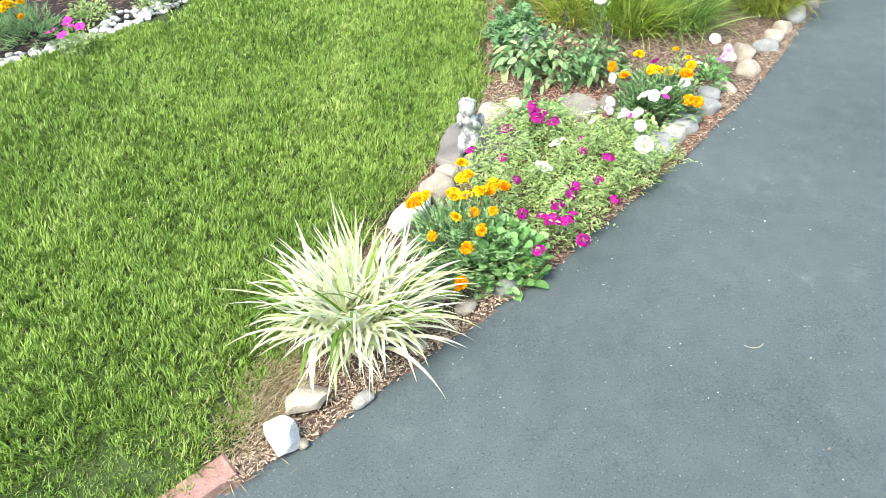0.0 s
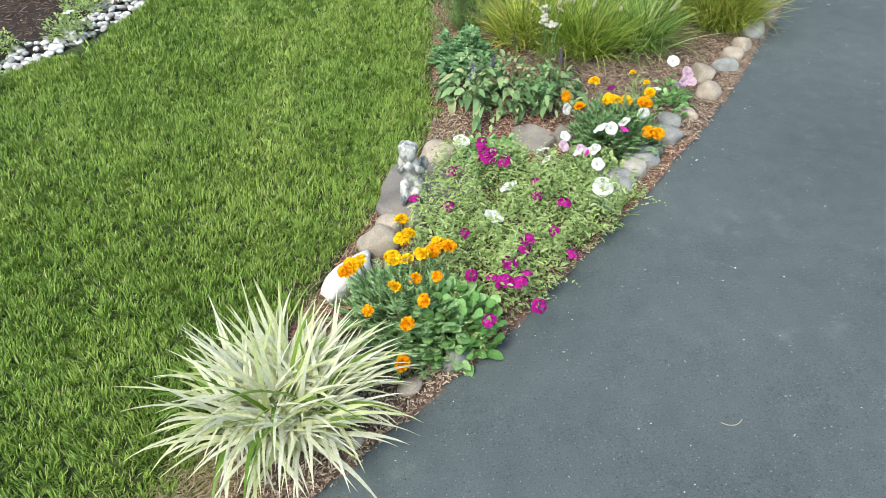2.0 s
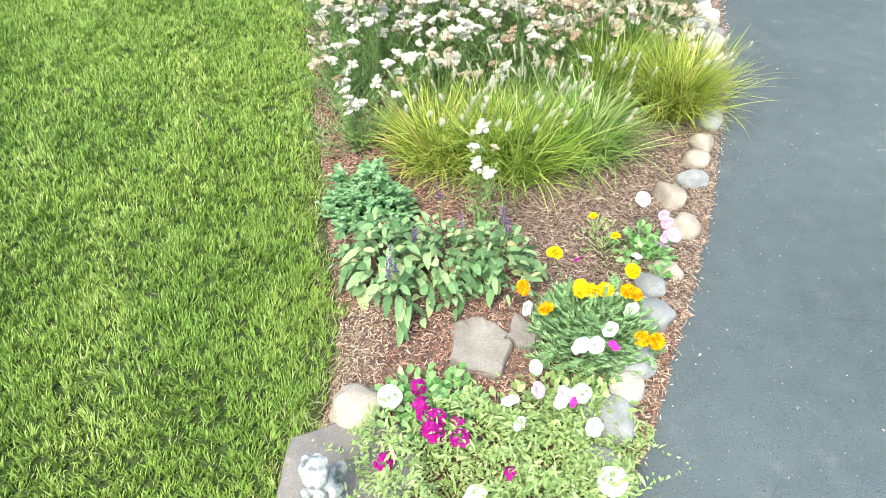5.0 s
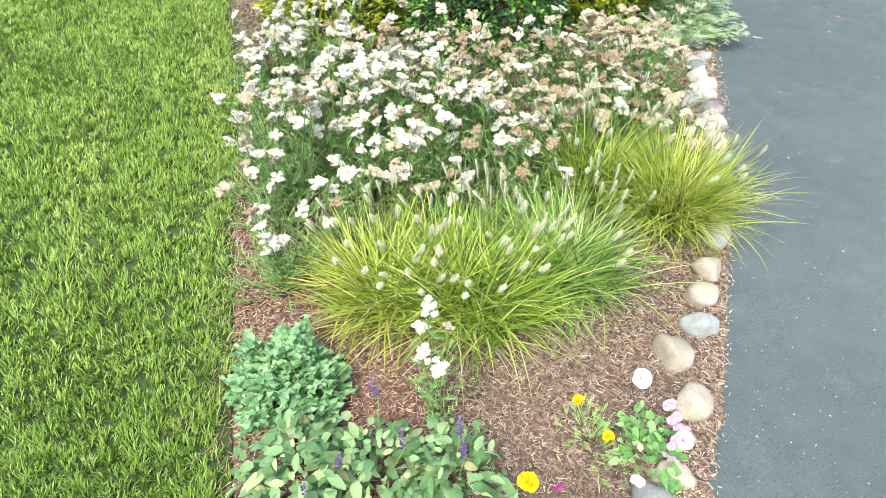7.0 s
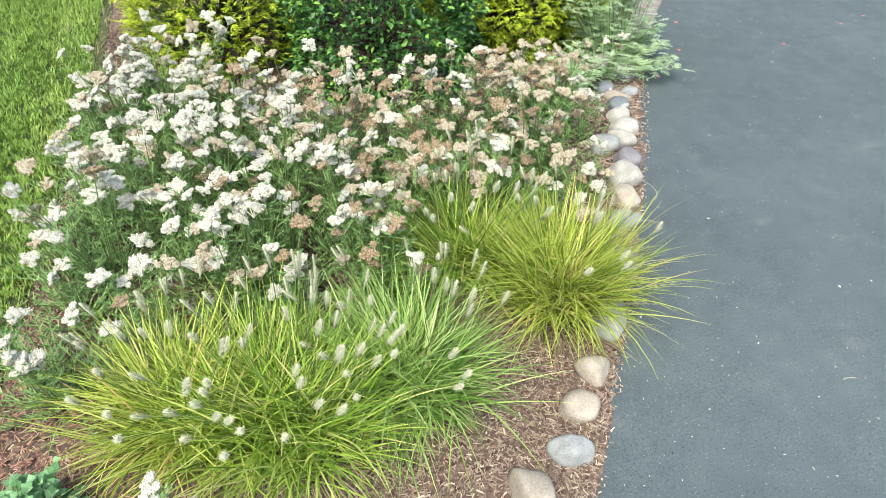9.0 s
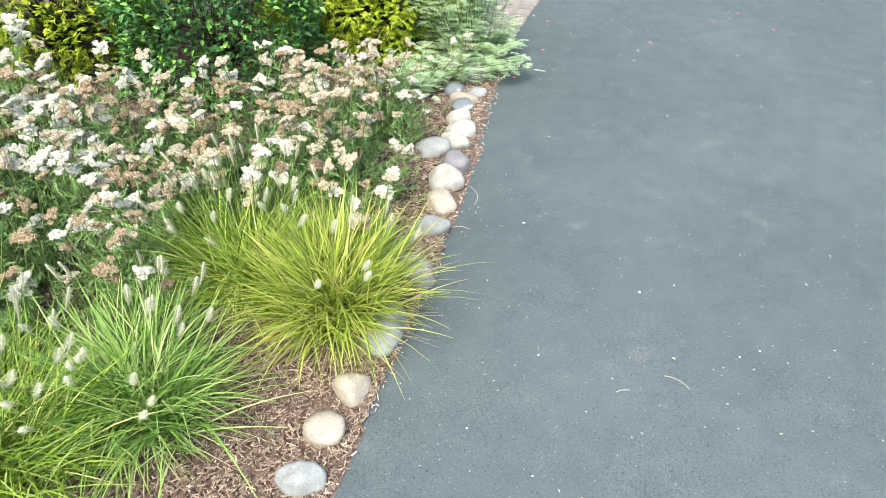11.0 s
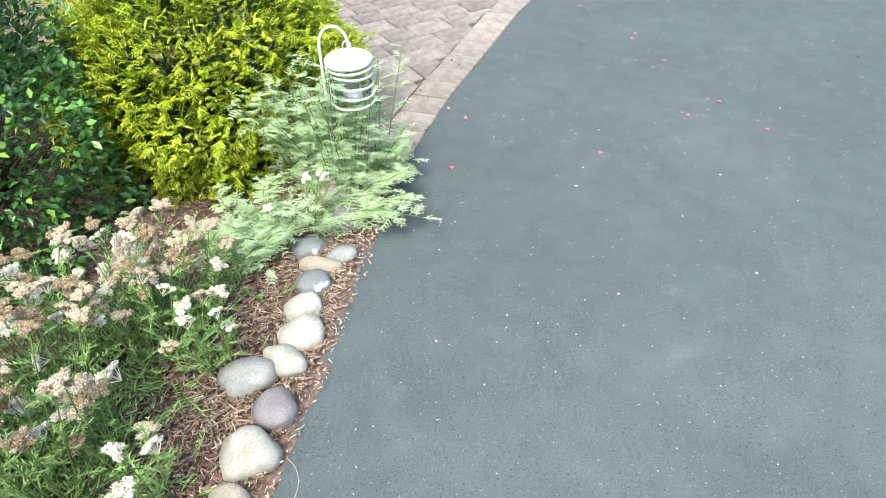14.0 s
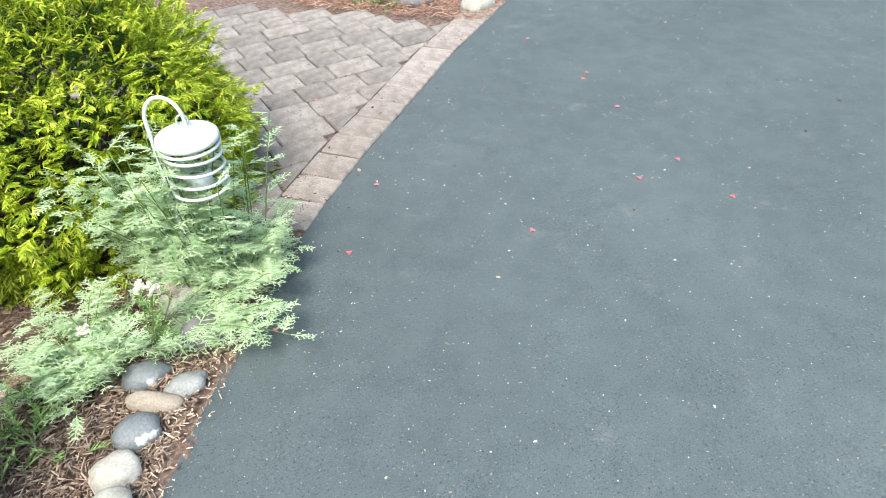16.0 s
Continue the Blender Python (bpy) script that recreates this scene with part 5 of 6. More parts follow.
# ---- fountain grass ----
def fountain(x, y, n, L, mat, label, spread=.09, plumes=16, lean_max=.9):
    p = plant("fountain_grass", x, y, label, "ornamental grass", "fountain grasses")
    n = int(n * .68)
    a = rng.uniform(0, 2 * np.pi, n)
    r = np.sqrt(rng.random(n)) * spread
    base = np.stack([np.cos(a) * r, np.sin(a) * r, np.full(n, .0)], 1)
    hubs = np.stack([np.cos(np.arange(7) * 2.4), np.sin(np.arange(7) * 2.4)], 1) * np.sqrt(np.arange(7) / 7)[:, None] * spread
    own = rng.integers(0, 7, n)
    base[:, :2] = base[:, :2] * .45 + hubs[own] * .8
    swing = rng.normal(0, .5, 7)[own]
    lean = .05 + lean_max * (r / spread) ** 1.3 * rng.uniform(.3, 1.1, n) + np.abs(rng.normal(0, .08, n))
    length = L * rng.uniform(.5, 1.1, n)
    bend = rng.uniform(.1, 1.3, n)
    loose = rng.random(n) < .3
    az = np.where(loose, rng.uniform(0, 6.28, n), a + rng.normal(0, .95, n) + swing)
    bend = np.where(loose, rng.uniform(.5, 2.1, n), bend)
    s = Shape()
    blades(s, base, az, length * rng.uniform(.82, 1.12, 7)[own], lean, bend, rng.uniform(.0034, .0068, n), 7, rng.normal(0, .7, n), .3)
    part("blades", s.mesh("blades"), mat, p)
    m = n // 14
    d = Shape()
    aa = rng.uniform(0, 2 * np.pi, m)
    blades(d, np.stack([np.cos(aa) * spread, np.sin(aa) * spread, np.zeros(m)], 1), aa, L * rng.uniform(.3, .7, m), rng.uniform(.9, 1.35, m), rng.uniform(.1, .6, m), .003, 4)
    part("dry_blades", d.mesh("dry_blades"), G["straw"], p, "dry straw-coloured blades at the base")
    plumes = int(plumes * 1.6)
    aa = rng.uniform(0, 2 * np.pi, plumes)
    P = stem_lines(np.stack([np.cos(aa) * .03, np.sin(aa) * .03, np.zeros(plumes)], 1), aa, L * rng.uniform(.85, 1.12, plumes), rng.uniform(.02, .6, plumes), rng.uniform(.0, .4, plumes), 6)
    for line in P:
        st = Shape()
        tube(st, line, .0011, 3)
        stalk = part("plume_stalk", st.mesh("plume_stalk"), G["stem"], p)
        w = Vector(line[-1] - line[-2]) + Vector((0, 0, .02))
        part("plume", PLUME[int(rng.integers(3))], G["plume"], stalk, "pale fluffy seed plume", Matrix.Translation(line[-1]) @ w.to_track_quat("Z", "Y").to_matrix().to_4x4() @ Matrix.Diagonal((1.6, 1.6, rng.uniform(.7, 1.0), 1)))


fountain(.76, 3.78, 1500, .34, G["fountain_warm"], "arching fountain grass clump with warm green blades", .12, 16, .9)
fountain(1.02, 3.71, 2600, .39, G["fountain"], "large arching fountain grass clump, bright green", .17, 28, .85)
fountain(1.34, 3.76, 2000, .37, G["fountain_cool"], "arching fountain grass clump with pale plumes", .13, 18, .9)
fountain(1.88, 3.95, 3000, .385, G["fountain_warm"], "yellow-green fountain grass spilling over the asphalt", .11, 9, .58)
fountain(1.66, 4.15, 1500, .42, G["fountain"], "upright fountain grass clump among the yarrow", .12, 26, .55)


# ---- yarrow drift ----
def yarrow(x, y, heads, spread, tall, brown, label, fill=60, size=1.0):
    p = plant("yarrow_plant", x, y, label, "flower", "yarrow drift")
    o = p.location
    n = heads
    a = rng.uniform(0, 6.28, n)
    r = np.sqrt(rng.random(n)) * .05
    base = np.stack([np.cos(a) * r, np.sin(a) * r, np.zeros(n)], 1)
    reach = rng.uniform(0, spread, n)
    length = np.sqrt((tall * rng.uniform(.62, 1.16, n)) ** 2 + reach ** 2)
    lean = np.arctan2(reach, tall)
    P = stem_lines(base, a, length, lean * .7, lean * .6, 6)
    s = Shape()
    m = 9
    u = np.tile(np.linspace(.08, .94, m), (n, 1)) + rng.normal(0, .02, (n, m))
    pos, tan = on_stems(P, u)
    k = len(pos)
    aa = rng.uniform(0, 6.28, k)
    way = unit(np.stack([np.cos(aa), np.sin(aa), rng.uniform(.1, .9, k)], 1) + tan * .3)
    feathers(s, pos, way, rng.uniform(.05, .09, k) * (1.15 - .5 * u.ravel()), .0052, 4, .75, .34)
    aa = rng.uniform(0, 6.28, fill)
    b = np.stack([np.cos(aa), np.sin(aa), np.zeros(fill)], 1) * rng.uniform(.0, spread * .9, fill)[:, None]
    feathers(s, b, unit(np.stack([np.cos(aa) * .6, np.sin(aa) * .6, rng.uniform(.3, 1.2, fill)], 1)), rng.uniform(.10, .22, fill) * (.6 if fill <= 16 else 1), .0050, 5, .7, .26)
    part("foliage", s.mesh("foliage"), G["yarrow"], p, "ferny green leaves")
    for line in P:
        v = rng.random()
        b = brown + rng.normal(0, .12)
        c = "yarbrown" if v < b * .36 else ("yarcream" if v < b * .72 + .12 else "yarwhite")
        sz = rng.uniform(.66, 1.1) * size
        st = Shape()
        tube(st, line, np.linspace(.0019, .0012, len(line)), 4)
        stem = part("flower_stem", st.mesh("flower_stem"), G["stem"], p)
        part("flower_head", YARROW[c][int(rng.integers(5))], G[c], stem, WORD[c], Matrix.Translation(line[-1]) @ pose(0, 0, 0, rng.normal(6, 22), rng.normal(0, 22), rng.uniform(0, 360)) @ Matrix.Diagonal((sz, sz, sz, 1)))


def inside(x, y, poly):
    c = False
    for (x0, y0), (x1, y1) in zip(poly, poly[1:] + poly[:1]):
        if (y0 > y) != (y1 > y) and x < (x1 - x0) * (y - y0) / (y1 - y0) + x0:
            c = not c
    return c


DRIFT = [(.52, 4.1), (.52, 5.3), (.62, 5.65), (.9, 5.35), (1.3, 5.05), (1.95, 4.9), (2.38, 5.12), (2.33, 4.78), (2.05, 4.28), (1.9, 4.32), (1.5, 4.15), (1.2, 4.1), (.9, 4.12)]
row = 0
for gy in np.arange(4.1, 5.7, .19):
    row += 1
    for gx in np.arange(.4, 2.5, .215):
        x, y = gx + (row % 2) * .1 + rng.normal(0, .03), gy + rng.normal(0, .03)
        if inside(x, y, DRIFT):
            brown = min(1, max(.12, (x - .68) / 1.15))
            yarrow(x, y, int(rng.integers(12, 17)), .15 if x > .55 else .10, float(.37 + rng.normal(0, .025) - .04 * (y - 4.8)), brown,
                   "yarrow with white flat flower heads" if brown < .35 else ("yarrow with fading cream and brown heads" if brown < .75 else "yarrow with mostly dried brown heads"))
for x, y, k in ((1.95, 4.30, 8), (2.05, 4.16, 7), (1.36, 4.02, 8), (1.05, 4.06, 8), (.68, 4.04, 9)):
    yarrow(x, y, k, .11, .33, min(1, max(0, (x - .5) / 1.1)), "yarrow with fading heads beside the fountain grass")
yarrow(.46, 3.95, 11, .12, .30, .15, "low yarrow leaning over the lawn's edge")
yarrow(.80, 3.34, 5, .05, .37, .0, "single tall yarrow with white heads", 4, .85)
for x, y, k, t_ in ((2.12, 4.62, 9, .29), (2.10, 4.92, 10, .32), (2.36, 4.98, 8, .26), (2.22, 5.08, 9, .30), (2.02, 5.12, 9, .32), (2.39, 4.80, 9, .27), (2.22, 4.48, 6, .25)):
    yarrow(x, y, k - 1, .13, t_, .42, "dense yarrow with mostly dried brown heads", 10)
for y in (4.22, 4.42, 4.62, 4.82, 5.02, 5.22):
    yarrow(.49 + rng.normal(0, .02), y, 5, .08, .25, .1, "low white yarrow at the lawn's edge", 42)


# ---- shrubs ----
def cypress(x, y, r, n, seed):
    p = plant("golden_cypress", x, y, "golden-green feathery cypress shrub", "shrub", "cypress shrubs")
    d = hemisphere(n, -.25)
    lump = lumpy(d, .16, 3.0, seed) * lumpy(d, .24, 8.0, seed + 5)
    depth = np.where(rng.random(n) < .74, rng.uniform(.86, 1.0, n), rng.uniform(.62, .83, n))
    pos = d * np.asarray(r) * (lump * depth)[:, None] + [0, 0, r[2] * .22]
    pos[:, 2] = np.maximum(pos[:, 2], .02)
    way = unit(d * np.array([1, 1, .6]) + [0, 0, .15] + rng.normal(0, .38, (n, 3)))
    side = unit(np.cross(way, unit(rng.normal(0, 1, (n, 3)) * .4 + [0, 0, 1])))
    L = rng.uniform(.036, .068, n)
    stn = ((0, .8), (.6, 1.0), (1, .25))
    # sprays deeper than 0.84 take the green that is darkened as shade
    for name, mat, pick in (("foliage", "cypress", depth >= .84), ("inner_foliage", "cypress_inner_shaded", depth < .84)):
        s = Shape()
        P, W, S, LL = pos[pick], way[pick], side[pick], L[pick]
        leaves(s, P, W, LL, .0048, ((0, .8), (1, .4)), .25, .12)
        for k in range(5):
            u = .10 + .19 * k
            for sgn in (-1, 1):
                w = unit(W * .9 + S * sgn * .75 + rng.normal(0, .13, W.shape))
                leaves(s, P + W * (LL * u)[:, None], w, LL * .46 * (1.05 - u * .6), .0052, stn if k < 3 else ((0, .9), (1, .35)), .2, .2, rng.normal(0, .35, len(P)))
        part(name, s.mesh(name), G[mat], p, "golden feathery sprays" if mat == "cypress" else "green inner sprays, darkened for the shade between lumps")
    t = Shape()
    dd = hemisphere(70, .0)
    for q in dd:
        e = q * np.asarray(r) * rng.uniform(.5, .72) + [0, 0, r[2] * .1]
        tube(t, [[0, 0, 0], e * .4 + [0, 0, .02], e * .75 + rng.normal(0, .02, 3), e], [.011, .007, .004, .002], 5)
    part("branchwork", t.mesh("branchwork"), G["twiggy"], p, "brown inner branches", kind="stuff")


cypress(2.56, 6.12, (.54, .56, .66), 12500, 2.0)
cypress(1.02, 6.0, (.40, .42, .50), 4400, 9.0)

holly = plant("holly_shrub", 1.72, 5.76, "dense dark-green glossy holly shrub", "shrub")
s = Shape()
n = 15000
d = hemisphere(n, -.2)
pos = d * np.array([.48, .56, .70]) * (lumpy(d, .25, 3, 4.) * lumpy(d, .16, 8, 2.) * np.sqrt(rng.uniform(.66, 1, n)))[:, None] + [0, 0, .08]
leaves(s, pos, d + [0, 0, .3] + rng.normal(0, .6, (n, 3)), rng.uniform(.022, .037, n), rng.uniform(.015, .023, n), ((0, .3), (.5, 1), (1, .15)), .2, .15, rng.normal(0, .5, n))
part("foliage", s.mesh("foliage"), G["holly"], holly, "small glossy dark leaves")
t = Shape()
for q in hemisphere(60, .1):
    e = q * np.array([.42, .42, .58]) * rng.uniform(.55, .8)
    tube(t, [[0, 0, 0], e * .5 + rng.normal(0, .02, 3), e], [.01, .005, .002], 5)
part("branchwork", t.mesh("branchwork"), G["twiggy"], holly, "brown inner twigs", kind="stuff")


# ---- silvery feathery perennials round the lantern ----
def cut_leaves(shape, base, way, length, width):
    """Twice-cut leaves: a midrib whose side lobes are toothed in turn."""
    n = len(base)
    side = unit(np.cross(way, np.tile([0.13, 0.21, 1.0], (n, 1))))
    leaves(shape, base, way, length, width, ((0, .5), (.5, 1), (1, 0)), 0.1, 0.15)
    for k in range(4):
        u = 0.18 + 0.22 * k
        for sgn in (-1, 1):
            p = base + way * (length * u)[:, None] - np.array([0, 0, 1.0]) * (0.15 * length * u * u)[:, None]
            w = unit(way * 0.7 + side * sgn * 0.85 + rng.normal(0, 0.14, (n, 3)))
            feathers(shape, p, w, length * (.50 - .28 * u), width * .75, 2, .75, .5, .1)


def silver(x, y, n, az, az_spread, L, lean, bend, label):
    p = plant("silvery_perennial", x, y, label, "plant", "silvery perennials")
    a = rng.normal(az, az_spread, n)
    base = np.stack([rng.normal(0, .03, n), rng.normal(0, .03, n), np.zeros(n)], 1)
    P = stem_lines(base, a, rng.uniform(*L, n), rng.uniform(*lean, n), rng.uniform(*bend, n), 8)
    for line in P:
        st = Shape()
        tube(st, line, np.linspace(.0024, .0012, len(line)), 4)
        part("stem", st.mesh("stem"), G["stem"], p)
    m = 13
    u = np.tile(np.linspace(.12, 1.0, m), (n, 1))
    pos, tan = on_stems(P, u)
    k = len(pos)
    aa = rng.uniform(0, 6.28, k)
    ref = np.stack([np.cos(aa), np.sin(aa), rng.uniform(-.1, .35, k)], 1)
    way = unit(ref + tan * rng.uniform(.0, .4, k)[:, None])
    s = Shape()
    cut_leaves(s, pos, way, rng.uniform(.06, .10, k) * (1.2 - .55 * u.ravel()), .0048)
    part("foliage", s.mesh("foliage"), G["artemisia"], p, "pale grey-green cut leaves")


silver(2.84, 5.53, 30, 2.8, .8, (.34, .50), (.08, .5), (.05, .35), "bushy silvery-green feathery perennial beneath the cypress")
silver(2.91, 5.48, 24, -1.7, 1.2, (.36, .53), (.0, .28), (.02, .3), "upright silvery-green feathery perennial before the lantern")
silver(3.03, 5.52, 4, .2, .25, (.42, .50), (.10, .22), (.02, .12), "tall silvery-green shoot beside the paved walk")
silver(3.0, 5.50, 12, -.6, .7, (.16, .26), (.3, .9), (.1, .5), "low silvery-green perennial at the walk's corner")
silver(2.77, 5.33, 10, -.35, .4, (.26, .36), (.75, 1.15), (.2, .5), "sprawling silvery-green perennial over the stones")
silver(2.57, 5.29, 24, 3.4, 1.9, (.15, .28), (.3, 1.1), (.1, .6), "silvery-green feathery perennial among dry yarrow")
yarrow(2.70, 5.27, 5, .12, .24, .3, "small yarrow with white heads among silvery leaves", 6, .8)
yarrow(2.50, 5.06, 4, .12, .22, .9, "yarrow with mostly dried brown heads", 6)


# ---- lantern on its hook ----
lantern = thing("hanging_lantern", (2.955, 5.43, .38), "white metal lantern with a coiled wire cage", "lantern")
prof = [(.0, .168), (.012, .166), (.03, .160), (.055, .152), (.074, .146), (.080, .141), (.081, .134), (.078, .128), (.070, .130), (.03, .132), (0.0, .133)]
cap = Shape()
N = 40
ang = np.arange(N) * 2 * np.pi / N
cap.add(np.concatenate([np.stack([np.cos(ang) * r, np.sin(ang) * r, np.full(N, z)], 1) for r, z in prof]), [[k * N + j, k * N + (j + 1) % N, (k + 1) * N + (j + 1) % N, (k + 1) * N + j] for k in range(len(prof) - 1) for j in range(N)])
part("cap", cap.mesh("cap"), G["white_metal"], lantern, "round white dished cap")
coil = Shape()
tt = np.linspace(0, 3.6 * 2 * np.pi, 190)
tube(coil, np.stack([np.cos(tt) * .074, np.sin(tt) * .074, .122 - tt / tt[-1] * .12], 1), .0042, 7)
part("coil", coil.mesh("coil"), G["white_metal"], lantern, "white spiral wire cage")
for z, r in ((.118, .077), (0.0, .074)):
    rim = Shape()
    a2 = np.linspace(0, 2 * np.pi, 41)
    tube(rim, np.stack([np.cos(a2) * r, np.sin(a2) * r, np.full(41, z)], 1), .0045, 6)
    part("rim", rim.mesh("rim"), G["white_metal"], lantern)
cup = Shape()
prof2 = [(0, .002), (.03, .002), (.034, .01), (.034, .05), (.031, .05), (.031, .012), (0, .01)]
cup.add(np.concatenate([np.stack([np.cos(ang) * r, np.sin(ang) * r, np.full(N, z)], 1) for r, z in prof2]), [[k * N + j, k * N + (j + 1) % N, (k + 1) * N + (j + 1) % N, (k + 1) * N + j] for k in range(len(prof2) - 1) for j in range(N)])
tube(cup, [[-.074, 0, 0], [0, 0, .001], [.074, 0, 0]], .003, 5)
part("candle_cup", cup.mesh("candle_cup"), G["white_metal"], lantern, "white candle cup inside the coil")
ring = Shape()
a2 = np.linspace(0, 2 * np.pi, 25)
tube(ring, np.stack([np.cos(a2) * .014, a2 * 0, .181 + np.sin(a2) * .014], 1), .0026, 6)
part("ring", ring.mesh("ring"), G["grey_metal"], lantern, "small hanging ring")

lantern.scale = (.93, .93, 1)
hook = thing("shepherd_hook", (2.875, 5.455, float(ground_z(2.875, 5.455)) - .01), "white painted steel shepherd hook in the ground", "garden hook")
line = [(0, 0, 0), (0, 0, .2), (0, 0, .40), (.0, -.0, .52)]
a3 = np.linspace(np.pi, -.15, 18)
for a in a3:
    line.append((.0425 + .0425 * math.cos(a), -.0125 - .0125 * math.cos(a), .565 + .062 * math.sin(a)))
line.append((.086, -.0255, .545))
hs = Shape()
tube(hs, line, .0048, 8)
part("pole", hs.mesh("pole"), G["white_metal"], hook)


# ---- garden statue: one plain mesh ----
def statue():
    """A small seated cast figure: rounded masses blended into one weathered lump."""
    s = Shape()
    v, f = ICO3

    def lump(c, r, turn=(0, 0, 0)):
        m = np.array(Euler([radians(q) for q in turn]).to_matrix())
        s.add((v * np.asarray(r)) @ m.T + np.asarray(c), None, f)

    lump((0, 0, .012), (.042, .036, .016))
    lump((0, .008, .055), (.030, .026, .042), (12, 0, 0))
    lump((0, .0, .088), (.026, .022, .026))
    lump((-.004, -.004, .128), (.027, .028, .029))
    for k in range(16):
        a = k * 2.4
        lump((-.004 + math.cos(a) * .019, .002 + math.sin(a) * .019, .136 + .005 * math.sin(k * 1.7)), (.0105, .0105, .0085))
    lump((-.020, -.026, .030), (.014, .034, .014), (20, 0, 20))
    lump((.018, -.026, .032), (.014, .034, .014), (25, 0, -20))
    lump((-.024, -.052, .016), (.010, .014, .018))
    lump((.020, -.052, .014), (.010, .014, .018))
    lump((-.030, -.012, .080), (.010, .024, .011), (-40, 0, 25))
    lump((.028, -.012, .080), (.010, .026, .011), (-35, 0, -25))
    lump((.0, -.030, .098), (.012, .010, .012))
    lump((.030, .034, .070), (.020, .008, .028), (0, 20, 25))
    lump((-.028, .034, .070), (.018, .008, .028), (0, -20, -25))
    return s.mesh("cherub_statue")


stat = thing("garden_statue", (.137, 2.44, .117), "small weathered white cast-stone cherub statue on flagstone", "statue", me=statue(), mat=G["plaster"])
stat.rotation_euler = (0, 0, radians(-8))
stat.scale = (1.15, 1.15, 1.4)
mod = stat.modifiers.new("blend", "REMESH")
mod.mode, mod.voxel_size, mod.use_smooth_shade = "VOXEL", .0028, True


# ---- bed across the lawn ----
border = thing("pebble_border", (-1.4, 4.4, .3), "border of white and grey pebbles along the far bed", "edging")
PEB = [stone_mesh("pebble", 1, .72, .5, 200 + k, .35, 0.0, 2) for k in range(6)]
v3, f3 = ICO2
placed = 0
for k in range(1500):
    y = rng.uniform(2.9, 6.1)
    x = float(x_west(y)) - abs(rng.uniform(-.02, .20)) * (1.15 if y > 3.6 else .7)
    if y < 3.6 and rng.random() < .35:
        continue
    if placed >= 700:
        break
    placed += 1
    sz = rng.uniform(.012, .028)
    part("pebble", PEB[int(rng.integers(6))], G["pebble"], border, m=Matrix.Translation(-Vector(border.location)) @ pose(x, y, float(ground_z(x, y)) + sz * rng.uniform(.1, .5), rng.normal(0, 12), rng.normal(0, 12), rng.uniform(0, 360)) @ Matrix.Diagonal((sz, sz, sz, 1)))

FAR = [(-1.50, 4.47, (("deep", .10, .01), ("deep", .06, -.08), ("coral", -.06, 0), ("coral", -.03, -.03), ("coral", .11, -.15), ("palepink", -.08, .04))), (-1.66, 4.74, (("deep", .04, .03), ("palepink", -.05, -.11), ("palepink", -.05, -.17), ("hotpink", -.12, .06))),
       (-1.42, 4.84, (("whitepetal", .05, -.03), ("coral", .02, -.17))), (-1.47, 4.16, (("whitepetal", .02, .04),)), (-1.64, 3.30, (("hotpink", -.01, .06), ("hotpink", -.03, -.07), ("hotpink", .09, -.03), ("hotpink", .05, -.13), ("hotpink", .02, .0))),
       (-1.75, 5.1, (("palepink", 0, 0), ("deep", .1, .05))), (-1.85, 4.45, (("hotpink", 0, 0), ("palepink", -.05, .1))), (-1.45, 3.86, (("whitepetal", .08, -.03),)), (-1.72, 3.65, (("hotpink", 0, .05), ("palepink", -.1, 0)))]
for x, y, fl in FAR:
    x -= .07
    q = plant("petunia_plant", x, y, "petunia in the far bed beside white pebbles", "flower", "petunias in the far bed")
    s = Shape()
    leaf_mass(s, 420, (.12, .13, .12), .027, .012, .3, .4, -.05, x * 3)
    part("foliage", s.mesh("foliage"), G["bloomleaf"], q)
    for c, dx, dy in fl:
        flower(q, PETUNIA, c, x + dx - .03, y + dy, q.location.z + .13, rng.uniform(.6, .82), 18)
for x, y in ((-1.98, 3.40), (-2.15, 3.42)):
    q = plant("marigold_plant", x, y, "orange marigold in the far bed", "flower", "marigolds")
    s = Shape()
    pos, d = cloud(260, (.17, .15, .16), .3, .25, x)
    feathers(s, pos, unit(d + [0, 0, .4] + rng.normal(0, .35, d.shape)), .055, .006, 4, .8, .42)
    part("foliage", s.mesh("foliage"), G["marleaf"], q)
    for _ in range(8):
        flower(q, MARIGOLD, "orange" if rng.random() < .6 else "yellow", x + rng.normal(0, .09), y + rng.normal(0, .08), q.location.z + .17 + rng.normal(0, .02), rng.uniform(.7, 1), 20)
thing("bark_mulch", (0, 0, 0), "dark bark mulch in the far bed", "mulch", me=chips(6000, lambda x, y: x < x_west(y) - .12, -2.8, -1.3, 3.2, 6.0), mat=G["chips_dark"], kind="stuff")

# bed beyond the paved walk
edge_plant = plant("low_green_plant", 4.15, 7.62, "low green plant at the far end of the paved walk", "plant")
s = Shape()
leaf_mass(s, 160, (.2, .14, .12), .05, .02, .3, .4, -.05, 11.)
part("foliage", s.mesh("foliage"), G["bloomleaf"], edge_plant)
thing("bark_mulch", (0, 0, 0), "reddish bark mulch beyond the paved walk", "mulch", me=chips(5000, lambda x, y: (y > 7.45 - .75 * (x - 3.98)) & (x < x_edge(y)), 3.6, 4.9, 6.9, 8.2, zf=lambda x, y: x * 0 + .012), mat=G["chips"], kind="stuff")


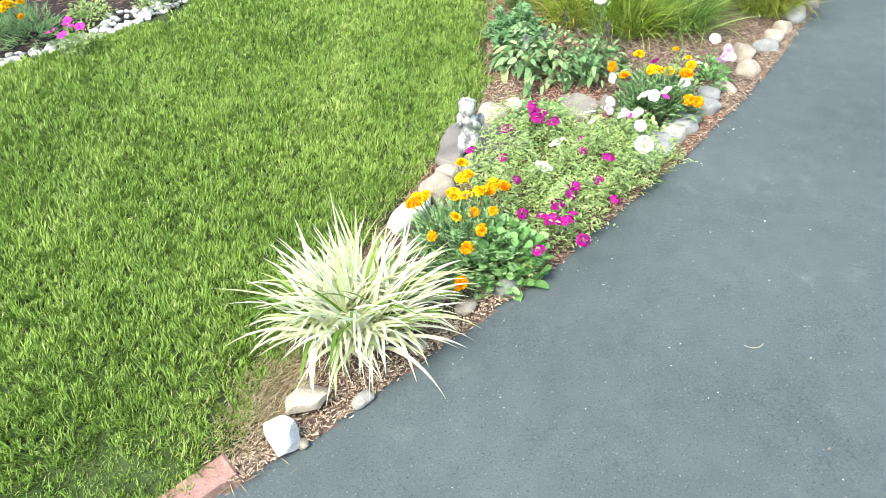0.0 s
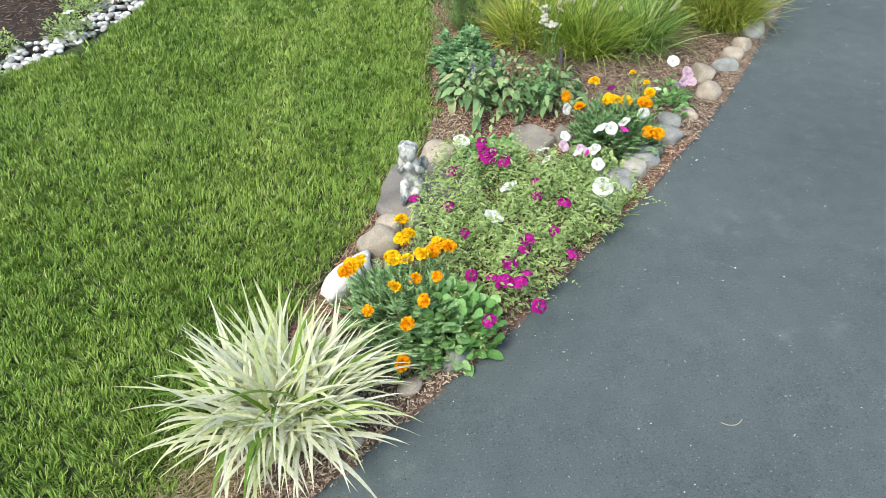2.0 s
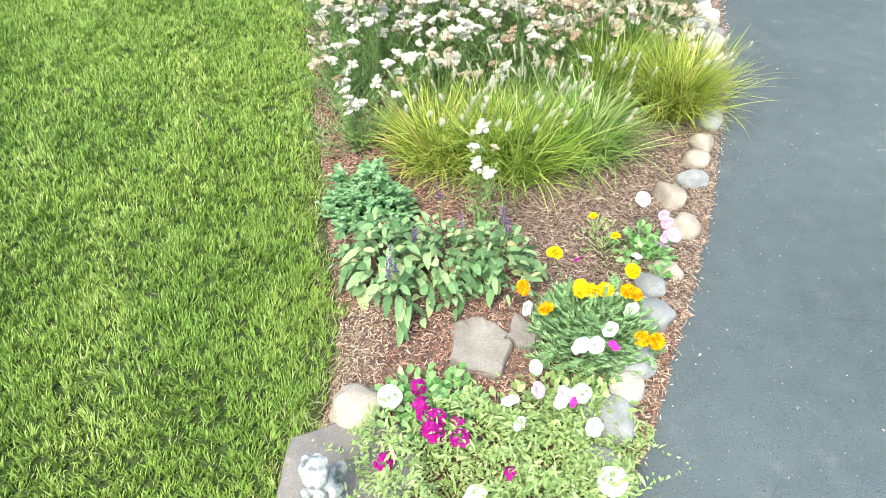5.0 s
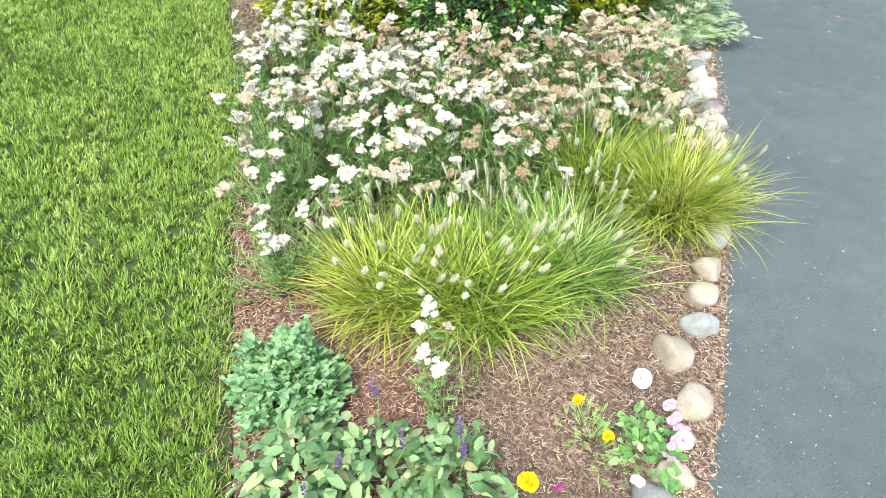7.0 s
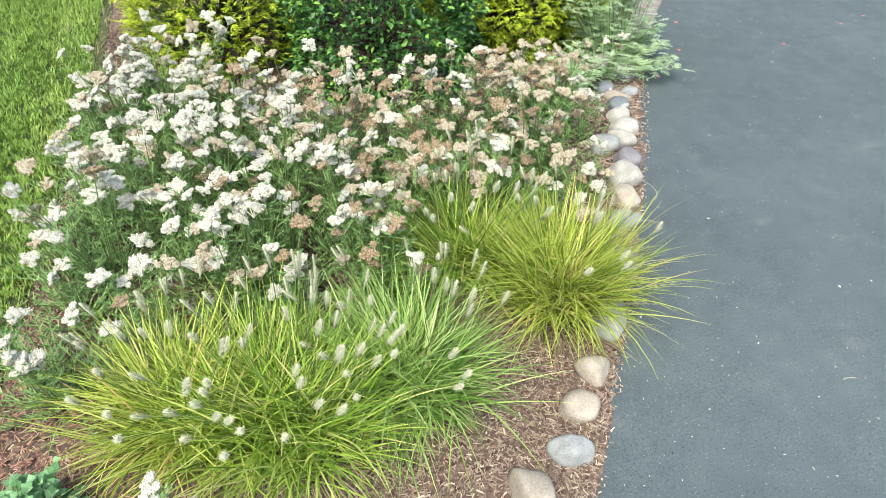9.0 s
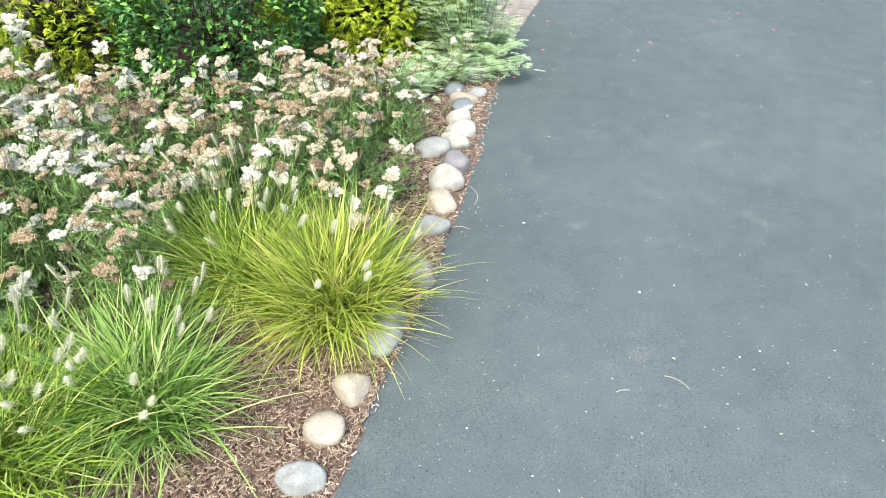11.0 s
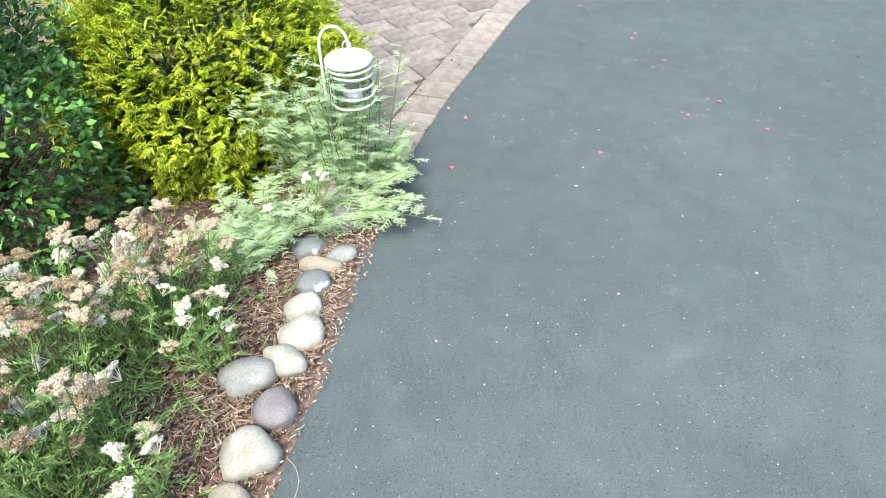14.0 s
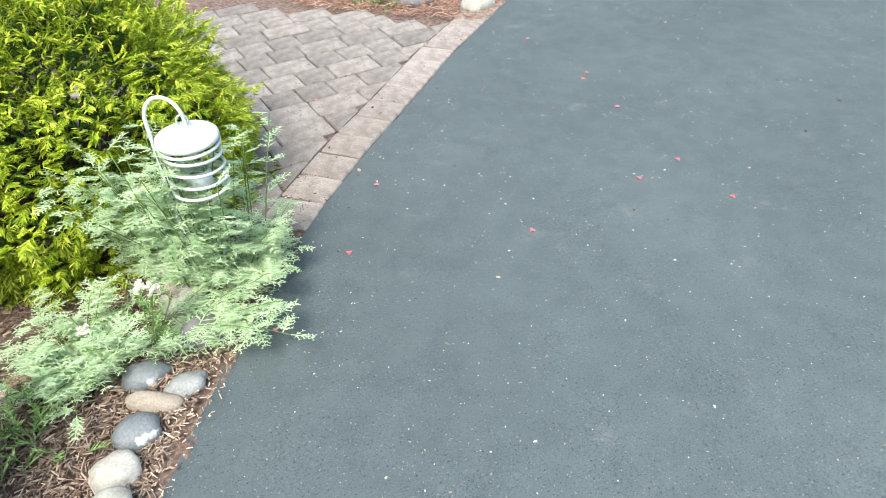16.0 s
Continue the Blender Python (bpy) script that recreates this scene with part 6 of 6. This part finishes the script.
# ---- litter on the asphalt ----
def litter(n, keep, size, x0, x1, y0, y1):
    v, f = ICO1
    s = Shape()
    x, y = scatter(n, x0, x1, y0, y1, keep)
    for a, b in zip(x, y):
        k = rng.uniform(*size) * (1.8 if rng.random() < .08 else 1)
        t = rng.uniform(0, 6.28)
        p = v * np.array([k * rng.uniform(.7, 1.8), k * rng.uniform(.5, 1), k * .4])
        p = np.stack([p[:, 0] * np.cos(t) - p[:, 1] * np.sin(t), p[:, 0] * np.sin(t) + p[:, 1] * np.cos(t), p[:, 2]], 1)
        s.add(p + [a, b, k * .25 + (.009 if a < x_edge(b) else 0)], None, f)
    return s.mesh("specks", False)


on_drive = lambda x, y: x > x_edge(y) + .03
thing("pale_specks", (0, 0, 0), "scattered pale grit and seed specks on asphalt", "litter", me=litter(13500, lambda x, y: on_drive(x, y) & (rng.random(len(x)) < .25 + .18 * (y - 1)), (.0009, .0026), 0, 6.5, .8, 8), mat=G["litter"], kind="stuff")
thing("leaf_crumbs", (0, 0, 0), "brown leaf crumbs scattered on asphalt and pavers", "litter", me=litter(1900, lambda x, y: (x > x_edge(y) - 1.0) & (y > 5.2) & ((x < x_edge(y) + .05) | (rng.random(len(x)) < .25)), (.0015, .005), 2.8, 6.5, 5.2, 8), mat=G["chips_dark"], kind="stuff")
s = Shape()
leaves(s, np.zeros((3, 3)), np.array([[1, .1, .25], [-.6, .8, .2], [-.3, -.9, .3]]), .011, .010, ((0, .4), (.55, 1), (1, .4)), .2, .1)
petal_me = s.mesh("petal")
for x, y in ((3.50, 5.81), (4.37, 5.48), (4.61, 6.26), (4.66, 6.31), (4.60, 5.97), (4.59, 5.26), (3.04, 5.24), (3.31, 5.48), (4.60, 6.78), (4.57, 5.53), (3.88, 5.36)):
    o = thing("fallen_petal", (x, y, .003), "small fallen pink petal on asphalt", "petal", "fallen petals", petal_me, G["coral"])
    o.rotation_euler = (0, 0, rng.uniform(0, 6))
o = thing("fallen_petal", (3.45, 6.53, .012), "small fallen pink petal on the pavers", "petal", "fallen petals", petal_me, G["coral"])
for x, y, r, a0, a1 in ((.90, 1.50, .035, -2.4, -.6), (2.66, 3.37, .07, .0, 1.1), (2.55, 3.38, .05, 1.0, 1.8), (2.43, 4.42, .09, -.9, .6), (2.66, 4.84, .05, -.6, .7), (2.83, 5.17, .07, -.4, 1.0), (2.37, 4.20, .05, .4, 2.0)):
    s = Shape()
    aa = np.linspace(a0, a1, 12)
    tube(s, np.stack([np.cos(aa) * r, np.sin(aa) * r, aa * 0], 1), .0013, 5)
    thing("dry_stem", (x, y, .002), "curved pale dry stem lying along the asphalt", "twig", "fallen stems", s.mesh("dry_stem"), G["litter"])
